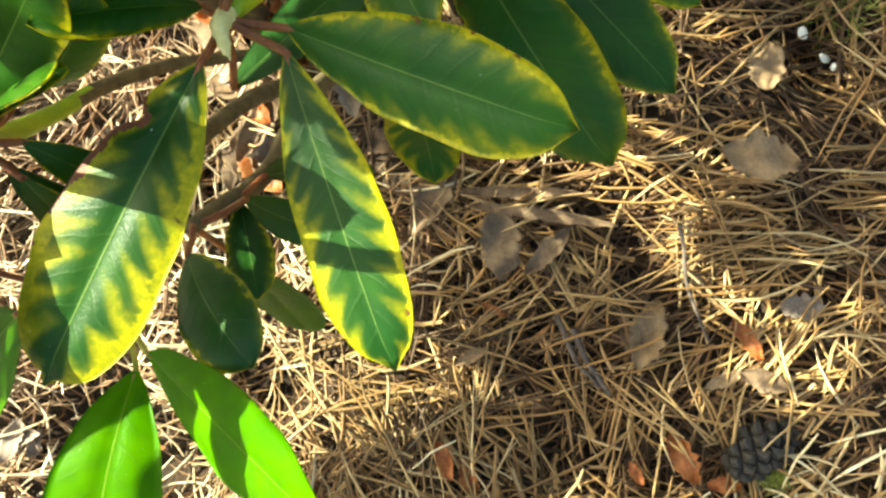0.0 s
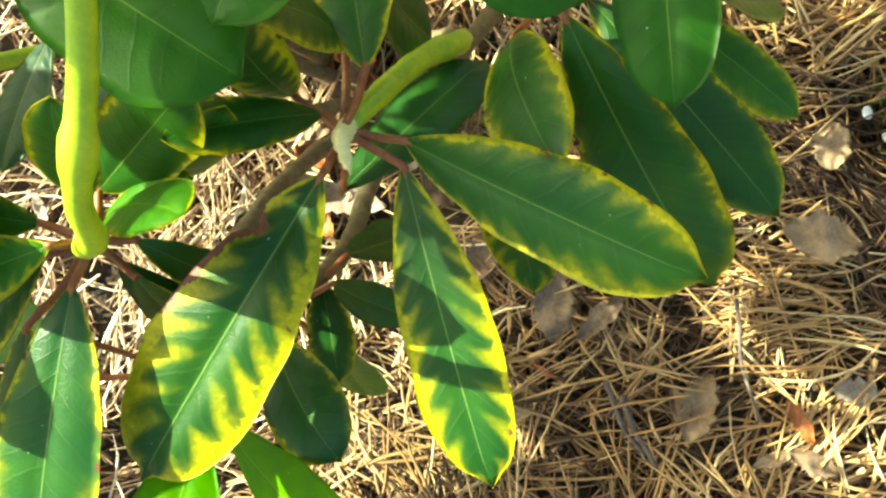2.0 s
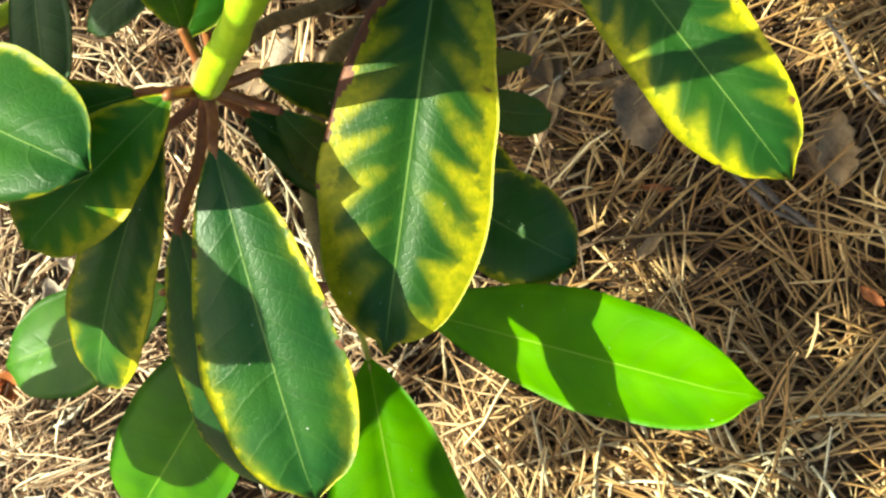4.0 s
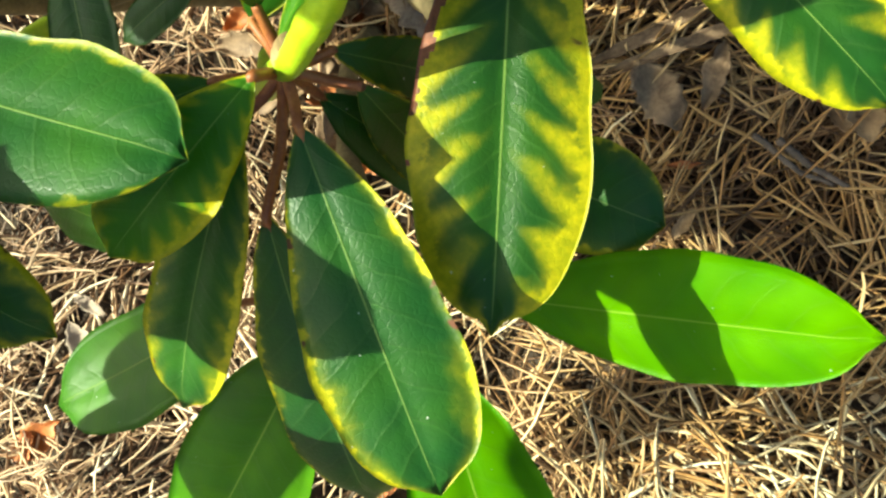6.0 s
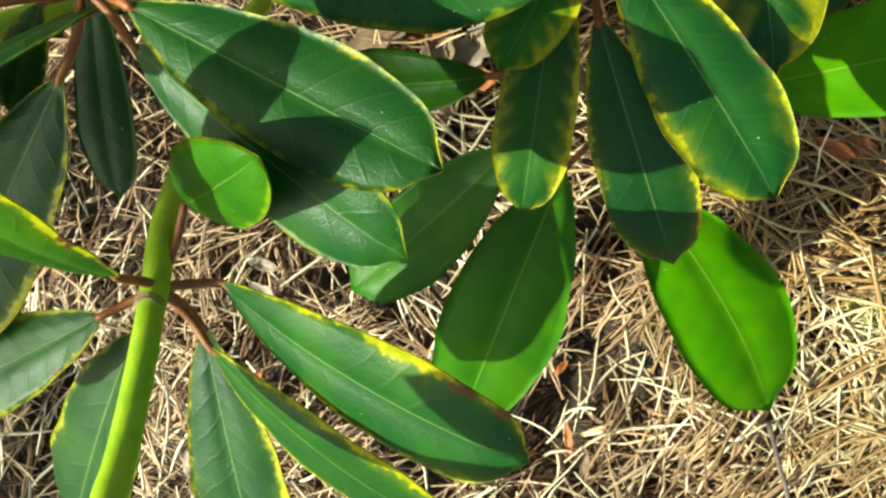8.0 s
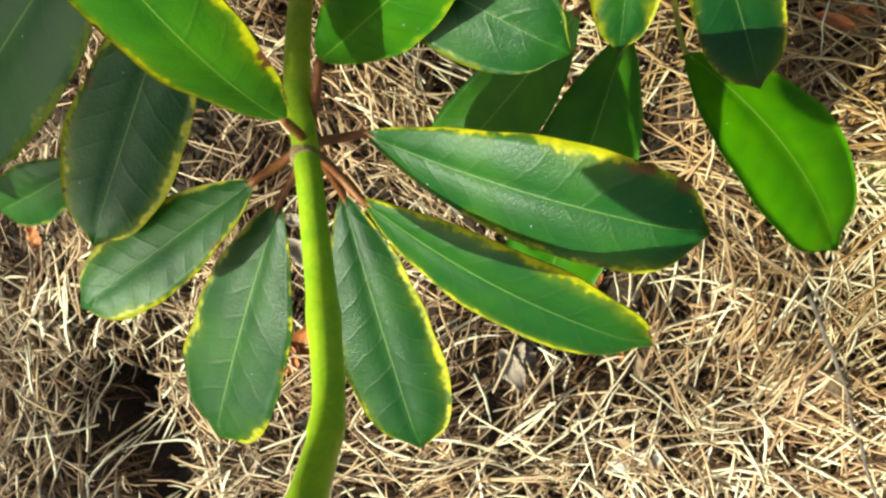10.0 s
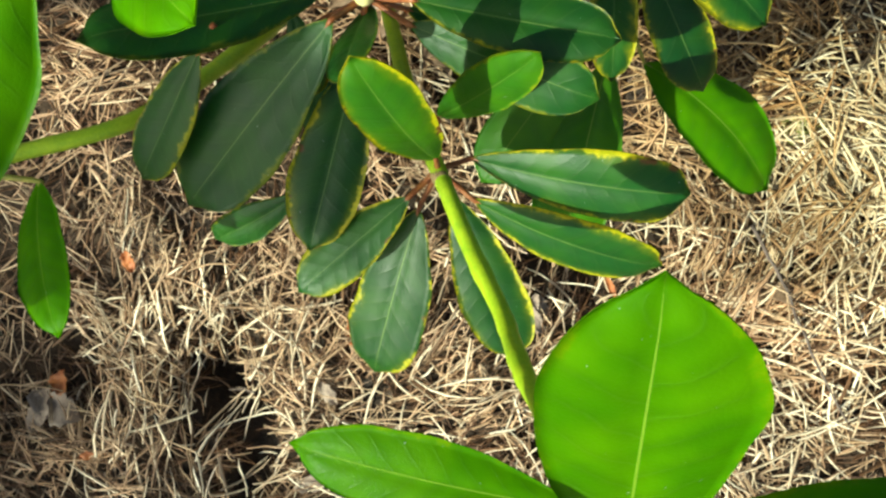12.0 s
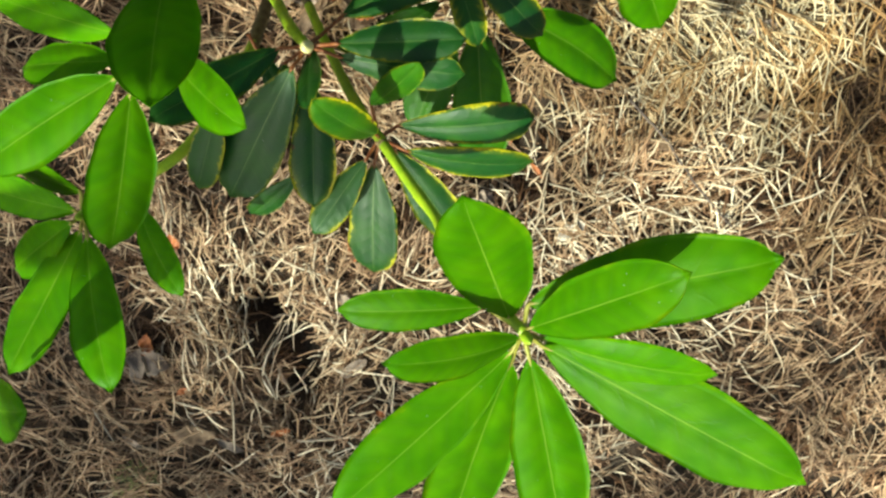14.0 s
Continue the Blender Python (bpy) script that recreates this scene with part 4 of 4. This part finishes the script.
# ---- things on the ground ----
def dead_leaf(mat, x, y, turn, length, ratio, curl, label):
    """A dry leaf: uneven outline, rolled across, with a raised midrib, lying on the needles."""
    rng = random.Random(round(x * 1000) * 7919 + round(y * 1000))
    nu, nv = 18, 8
    half = length * ratio / 2
    bm = bmesh.new()
    rows = []
    tear = [1 + rng.uniform(-0.3, 0.14) for _ in range(2 * (nu + 1))]
    lift = float(ground_height(x, y)) + 0.016
    roll, nose = rng.uniform(-0.25, 0.25), rng.uniform(-0.12, 0.12)
    wob = rng.uniform(0, 6)
    for layer in (0, 1):
        grid = []
        for i in range(nu + 1):
            u = i / nu
            w = half * (math.sin(math.pi * min(max(u * 0.94 + 0.03, 0), 1)) ** 0.8)
            row = []
            for j in range(nv + 1):
                v = j / nv * 2 - 1
                side = w * tear[i + (nu + 1) * (v > 0)] * v
                up = curl * half * abs(v) ** 1.7 + 0.16 * half * math.sin(u * 9 + wob + 2 * v) + roll * side + nose * (u - 0.5) * length
                up += 0.0006 * math.exp(-((v / 0.12) ** 2))
                row.append(bm.verts.new((u * length - length / 2, side * (1 - 0.25 * curl * abs(v)), up - layer * 0.0003)))
            grid.append(row)
        rows.append(grid)
    for layer, grid in enumerate(rows):
        for i in range(nu):
            for j in range(nv):
                f = [grid[i][j], grid[i + 1][j], grid[i + 1][j + 1], grid[i][j + 1]]
                bm.faces.new(f if layer == 0 else f[::-1])
    top, low = rows
    rim = [(i, 0) for i in range(nu)] + [(nu, j) for j in range(nv)] + [(i, nv) for i in range(nu, 0, -1)] + [(0, j) for j in range(nv, 0, -1)]
    for k, (i, j) in enumerate(rim):
        i2, j2 = rim[(k + 1) % len(rim)]
        bm.faces.new((top[i2][j2], top[i][j], low[i][j], low[i2][j2]))
    ob = part("dead_leaf", bm, mat)
    ob.matrix_world = pose(x, y, lift, 0, 0, turn)
    return tagged(ob, label, "dead leaf", group="dead leaves on the needles")


def twig(points, r, label):
    line = spline([(x, y, float(ground_height(x, y)) + 0.026) for x, y in points], 24)
    line = [p + Vector(noise.noise_vector(p * 60)) * 0.0015 for p in line]
    bm = bmesh.new()
    tube(bm, line, [r * (1.1 - 0.45 * i / 24) * (1 + 0.12 * math.sin(i * 2.3)) for i in range(25)], 8)
    return tagged(part("twig", bm, STEM if "green" in label else TWIG), label, "twig")


dead_leaf(LEAF_TAN, 0.108, 0.091, -15, 0.0469, 0.75, 0.25, "pale pinkish-tan dead leaf lying on pine needles")
dead_leaf(LEAF_TAN, 0.113, 0.150, -82, 0.0315, 0.85, 0.30, "tan triangular dead leaf lying on pine needles")
dead_leaf(LEAF_TAN, 0.038, -0.019, -107, 0.0448, 0.60, 0.50, "folded tan dead leaf lying on pine needles")
dead_leaf(LEAF_BROWN, 0.028, -0.021, -67, 0.0309, 0.50, 0.50, "brown curled dead leaf lying on pine needles")
dead_leaf(LEAF_BROWN, -0.056, 0.040, -86, 0.0487, 0.65, 0.20, "brown dead leaf half buried in pine needles")
dead_leaf(LEAF_BROWN, -0.024, 0.034, -135, 0.0415, 0.40, 0.50, "narrow brown dead leaf lying on pine needles")
dead_leaf(LEAF_BROWN, -0.045, 0.074, -3, 0.0857, 0.13, 0.60, "long rolled reddish-brown dead leaf on pine needles")
dead_leaf(LEAF_BROWN, -0.028, 0.058, -10, 0.0987, 0.11, 0.60, "long rolled brown dead leaf on pine needles")
dead_leaf(LEAF_GREY, 0.129, -0.002, -4, 0.0263, 0.70, 0.30, "greyish-pink dead leaf lying on pine needles")
dead_leaf(LEAF_TAN, 0.082, -0.047, 24, 0.0262, 0.40, 0.40, "small orange-tan dead leaf lying on pine needles")
dead_leaf(LEAF_BROWN, 0.105, -0.046, -19, 0.0313, 0.50, 0.30, "brown dead leaf lying on pine needles")
dead_leaf(LEAF_ORANGE, 0.059, -0.097, -63, 0.0363, 0.55, 0.50, "torn orange dead leaf lying beside the cone")
dead_leaf(LEAF_ORANGE, 0.084, -0.113, -2, 0.0217, 0.60, 0.40, "orange-red dead leaf lying beside the cone")
dead_leaf(LEAF_ORANGE, -0.092, -0.101, -70, 0.0269, 0.50, 0.60, "crumpled orange-red dead leaf on pine needles")
dead_leaf(LEAF_ORANGE, 0.030, -0.108, -61, 0.0176, 0.50, 0.50, "crumpled orange-red dead leaf on pine needles")
dead_leaf(LEAF_ORANGE, 0.096, -0.022, -56, 0.0292, 0.45, 0.50, "reddish-brown dead leaf on pine needles")
dead_leaf(LEAF_ORANGE, -0.240, 0.143, -39, 0.0305, 0.70, 0.50, "orange dead leaf lying under the shrub")
dead_leaf(LEAF_BROWN, -0.144, 0.117, -34, 0.0336, 0.60, 0.30, "brown dead leaf lying under the shrub")
dead_leaf(LEAF_GREY, -0.246, 0.162, -51, 0.0275, 0.60, 0.40, "grey dead leaf lying under the shrub")
dead_leaf(LEAF_TAN, -0.076, -0.035, -153, 0.0252, 0.40, 0.50, "small pinkish dead leaf on pine needles")
dead_leaf(LEAF_ORANGE, -0.060, -0.004, -26, 0.0207, 0.30, 0.50, "small reddish dead leaf on pine needles")
dead_leaf(LEAF_ORANGE, -0.722, 0.233, -171, 0.0298, 0.75, 0.30, "reddish-brown dead leaf on pine needles")
dead_leaf(LEAF_GREY, -0.742, 0.224, -87, 0.0525, 0.75, 0.35, "pale grey dead leaf on pine needles")
dead_leaf(LEAF_GREY, -0.754, 0.235, -161, 0.0445, 0.60, 0.35, "pale grey dead leaf on pine needles")
dead_leaf(LEAF_BROWN, -0.812, 0.143, -68, 0.0600, 0.50, 0.20, "dark brown dead leaf on pine needles")
dead_leaf(LEAF_GREY, -0.662, -0.020, -36, 0.0389, 0.55, 0.30, "pinkish-grey dead leaf on pine needles")
dead_leaf(LEAF_ORANGE, -0.577, 0.233, -125, 0.0211, 0.70, 0.40, "small orange bark flake on pine needles")
dead_leaf(LEAF_ORANGE, -0.775, 0.040, -54, 0.0262, 0.45, 0.40, "small orange dead leaf on pine needles")
dead_leaf(LEAF_ORANGE, -0.764, 0.173, -43, 0.0161, 0.60, 0.40, "small orange bark flake on pine needles")
dead_leaf(LEAF_ORANGE, -0.705, -0.071, -107, 0.0132, 0.70, 0.40, "small orange bark flake on pine needles")
dead_leaf(LEAF_TAN, -0.407, -0.211, -90, 0.0411, 0.50, 0.40, "pale tan dead leaf on pine needles")
dead_leaf(LEAF_GREY, -0.110, -0.329, -50, 0.0377, 0.50, 0.40, "pale dead leaf on pine needles")
dead_leaf(LEAF_BROWN, -0.270, -0.282, -72, 0.0683, 0.25, 0.50, "rolled brown dead leaf on pine needles")
dead_leaf(LEAF_GREY, -0.403, -0.103, -115, 0.0243, 0.60, 0.30, "pale grey dead leaf lying under the shrub")
dead_leaf(LEAF_BROWN, -0.633, 0.182, -93, 0.0285, 0.60, 0.30, "brownish-pink dead leaf on pine needles")
dead_leaf(LEAF_GREY, -0.850, 0.213, -105, 0.0281, 0.40, 0.40, "grey dead leaf on pine needles")
dead_leaf(LEAF_GREY, -0.808, 0.093, -92, 0.0335, 0.40, 0.40, "grey dead leaf on pine needles")
dead_leaf(LEAF_BROWN, -0.201, -0.378, -50, 0.0282, 0.50, 0.40, "brown dead leaf on pine needles")
dead_leaf(LEAF_GREY, -0.417, -0.101, -106, 0.0363, 0.50, 0.35, "pale grey dead leaf lying under the shrub")
dead_leaf(FLAKE, -0.412, -0.210, -30, 0.0300, 0.60, 0.30, "whitish bark flake on pine needles")
dead_leaf(FLAKE, -0.400, -0.226, 40, 0.0200, 0.50, 0.30, "whitish bark flake on pine needles")
dead_leaf(LEAF_ORANGE, -0.354, -0.149, -123, 0.0255, 0.30, 0.50, "reddish-brown dead leaf lying under the shrub")
dead_leaf(LEAF_BROWN, -0.355, -0.168, -128, 0.0292, 0.30, 0.50, "brown dead leaf lying under the shrub")
dead_leaf(LEAF_ORANGE, -0.516, 0.025, -129, 0.0282, 0.50, 0.50, "orange dead leaf lying under the shrub")
dead_leaf(LEAF_BROWN, -0.636, 0.175, -91, 0.0312, 0.60, 0.30, "greyish-brown dead leaf on pine needles")
dead_leaf(LEAF_ORANGE, -0.330, -0.111, 9, 0.0172, 0.40, 0.40, "small orange dead leaf lying under the shrub")
dead_leaf(LEAF_ORANGE, -0.077, -0.113, -73, 0.0257, 0.60, 0.50, "crumpled orange dead leaf on pine needles")
dead_leaf(LEAF_GREY, -0.412, -0.097, 11, 0.0316, 0.50, 0.35, "pale grey dead leaf lying under the shrub")
dead_leaf(LEAF_GREY, -0.451, 0.065, -89, 0.0422, 0.50, 0.35, "pinkish-grey dead leaf lying under the shrub")
dead_leaf(LEAF_ORANGE, -0.508, 0.028, 10, 0.0427, 0.55, 0.50, "crumpled orange dead leaf on pine needles")
dead_leaf(LEAF_ORANGE, -0.447, 0.017, -68, 0.0227, 0.60, 0.50, "crumpled orange dead leaf on pine needles")
dead_leaf(LEAF_GREY, -0.439, 0.092, -58, 0.0277, 0.40, 0.50, "pale grey dead leaf lying under the shrub")
dead_leaf(LEAF_GREY, -0.577, 0.016, -111, 0.0264, 0.60, 0.30, "pale dead leaf lying on pine needles")
dead_leaf(LEAF_BROWN, -0.628, 0.178, -79, 0.0278, 0.50, 0.40, "brown dead leaf lying on pine needles")
dead_leaf(LEAF_BROWN, -0.270, -0.277, -72, 0.0589, 0.25, 0.40, "reddish-brown rolled dead leaf on pine needles")
litter = random.Random(12)
for k in range(22):
    lx, ly = litter.uniform(-0.27, -0.03), litter.uniform(0.07, 0.22)
    mat, look_of = ((LEAF_BROWN, "dark brown dead leaf lying under the shrub"), (LEAF_GREY, "pinkish-grey dead leaf lying under the shrub"), (LEAF_ORANGE, "reddish-orange dead leaf lying under the shrub"))[0 if k % 5 < 3 else k % 5 - 2]
    dead_leaf(mat, lx, ly, litter.uniform(0, 360), litter.uniform(0.035, 0.075), litter.uniform(0.32, 0.6), litter.uniform(0.2, 0.6), look_of)
twig([(-0.237, -0.216), (-0.267, -0.280), (-0.305, -0.334), (-0.335, -0.393)], 0.0016, "thin grey dry twig on pine needles")
twig([(0.105, 0.267), (0.132, 0.253), (0.150, 0.240), (0.178, 0.219)], 0.0024, "brown dry twig on pine needles")
twig([(-0.651, 0.097), (-0.637, 0.085), (-0.624, 0.073)], 0.0016, "pale broken twig at a gap in the needles")
twig([(-0.019, -0.007), (-0.007, -0.036), (0.007, -0.053)], 0.0018, "bent grey dry stalk on pine needles")
twig([(-0.008, -0.016), (0.002, -0.040), (0.015, -0.058)], 0.0022, "pale split twig on pine needles")
twig([(0.058, 0.051), (0.062, 0.008), (0.073, -0.024)], 0.0012, "thin dry twig on pine needles")
twig([(-0.970, 0.327), (-0.967, 0.263), (-0.980, 0.178)], 0.0020, "green shoot lying low over the needles")


def pine_cone(x, y, turn, length, label):
    cone = tagged(new("pine_cone"), label, "pine cone")
    cone.matrix_world = pose(x, y, float(ground_height(x, y)) + 0.010, 0, 12, turn)
    bm = bmesh.new()
    n = 10
    tube(bm, [Vector((length * (i / n - 0.5), 0, 0)) for i in range(n + 1)], [max(0.0125 * math.sin(math.pi * (0.1 + 0.85 * i / n)) ** 0.7, 0.001) for i in range(n + 1)], 14)
    part("core", bm, CONE_GAP, cone)
    bm = bmesh.new()
    ring = [(-0.004, 0, 0.0), (0.0, -0.0052, 0.0012), (0.006, 0, 0.0032), (0.0, 0.0052, 0.0012)]
    low = [bm.verts.new((a * 1.05, b * 1.05, c - 0.0022)) for a, b, c in ring]
    top = [bm.verts.new((a * 0.72, b * 0.72, c + 0.0012)) for a, b, c in ring]
    knob = bm.verts.new((0.001, 0, 0.0042))
    for k in range(4):
        bm.faces.new((low[k], low[(k + 1) % 4], top[(k + 1) % 4], top[k]))
        bm.faces.new((top[k], top[(k + 1) % 4], knob))
    first = part("scale", bm, CONE, cone)
    for p in first.data.polygons:
        p.use_smooth = False
    total = 58
    for k in range(total):
        f = (k + 0.5) / total
        r = 0.0125 * math.sin(math.pi * (0.1 + 0.85 * f)) ** 0.7
        ob = first if k == 0 else new("scale", first.data)
        ob.parent = cone
        a = k * 2.39996
        size = 0.50 + 0.55 * math.sin(math.pi * min(f + 0.05, 1)) ** 0.6
        ob.matrix_basis = Matrix.Translation((length * (f - 0.5), 0, 0)) @ Matrix.Rotation(a, 4, "X") @ Matrix.Translation((0, 0, r)) @ Matrix.Rotation(radians(-26), 4, "Y") @ Matrix.Diagonal((size, size, size, 1))
    return cone


pine_cone(0.106, -0.088, 40, 0.052, "dark closed pine cone lying among pine needles")


# bright sun glints on the litter, built as tiny white stones
def pebble(x, y, size):
    rng = random.Random(round(x * 1e4))
    bm = bmesh.new()
    bmesh.ops.create_icosphere(bm, subdivisions=2, radius=size)
    for v in bm.verts:
        v.co = Vector((v.co.x * 1.3, v.co.y * 0.9, v.co.z * 0.6)) + Vector(noise.noise_vector(v.co * 260 + Vector((rng.random(), 0, 0)))) * size * 0.3
    ob = part("pebble", bm, GLINT_WHITE)
    ob.matrix_world = pose(x, y, float(ground_height(x, y)) + 0.02, 0, 0, rng.uniform(0, 180))
    return tagged(ob, "tiny white speck on pine needles, added for a sun glint", "pebble", group="white pebbles")


for px, py, ps in ((0.142, 0.177, 0.0036), (0.158, 0.163, 0.0032), (0.162, 0.155, 0.0024)):
    pebble(px, py, ps)


# ---- unseen pine added above the view; its tufts shade ground and leaves ----
def pine_tree():
    tree = tagged(new("pine_tree"), "unseen pine added so its tufts shade the ground and leaves", "tree")
    bm = bmesh.new()
    line = spline([(-4.2, 3.6, -0.1), (-4.15, 3.55, 2.0), (-4.2, 3.5, 4.5), (-4.15, 3.5, 7.0)], 30)
    tube(bm, line, [0.19 - 0.12 * i / 30 for i in range(31)], 14)
    part("trunk", bm, TWIG, tree)
    rng = np.random.default_rng(21)
    # where tufts throw their shade on the ground, how large, how high
    for k, (gx, gy, size, high) in enumerate(SHADE):
        c = Vector((gx, gy, 0)) + SUN_TO * (high / SUN_TO.z)
        bm = bmesh.new()
        root = Vector((-4.17, 3.52, high - 0.05))
        tube(bm, spline([root, root.lerp(c, 0.5) + Vector((0, 0, 0.12)), c], 16), [0.022 - 0.017 * i / 16 for i in range(17)], 7)
        limb = part("bough", bm, TWIG, tree)
        n = 60 + int(520 * (size / 0.1) ** 2)
        me = bpy.data.meshes.new("tuft")
        verts, faces = [], []
        for i in range(n):
            a, b = rng.uniform(0, 6.283), math.asin(rng.uniform(-0.9, 0.9))
            way = Vector((math.cos(a) * math.cos(b), math.sin(a) * math.cos(b), math.sin(b)))
            start = c + Vector(rng.normal(0, 0.45, 3)) * size
            wide = way.cross(Vector(rng.normal(0, 1, 3))).normalized() * 0.0011
            thin = way.cross(wide).normalized() * 0.0009
            end = start + way * 0.055
            m = len(verts)
            verts += [start + wide, start - wide, start + thin, end + wide * 0.5, end - wide * 0.5, end + thin * 0.5]
            faces += [(m, m + 1, m + 4, m + 3), (m + 1, m + 2, m + 5, m + 4), (m + 2, m, m + 3, m + 5)]
        me.from_pydata(verts, [], faces)
        me.materials.append(PINE)
        tuft = new("needle_tuft", me)
        tuft.parent = limb
    return tree


SHADE = [(0.245, -0.045, 0.03, 1.2), (0.268, -0.05, 0.03, 1.25), (0.295, -0.045, 0.035, 1.3), (0.322, -0.03, 0.03, 1.3), (0.0, -0.03, 0.032, 1.45), (0.02, -0.07, 0.03, 1.4), (0.015, -0.075, 0.03, 1.3), (0.01, -0.045, 0.035, 1.3), (-0.005, 0.0, 0.04, 1.35), (0.035, -0.02, 0.025, 1.25), (-0.02, -0.03, 0.03, 1.3), (-0.90, 0.28, 0.14, 3.2), (-0.74, 0.24, 0.07, 3.0), (-0.84, 0.08, 0.12, 3.1), (-0.97, 0.08, 0.12, 3.0), (-0.74, 0.42, 0.14, 3.3), (-0.15, -0.52, 0.08, 3.1), (-0.62, -0.50, 0.08, 2.9), (-0.76, -0.08, 0.09, 3.1)]
pine_tree()
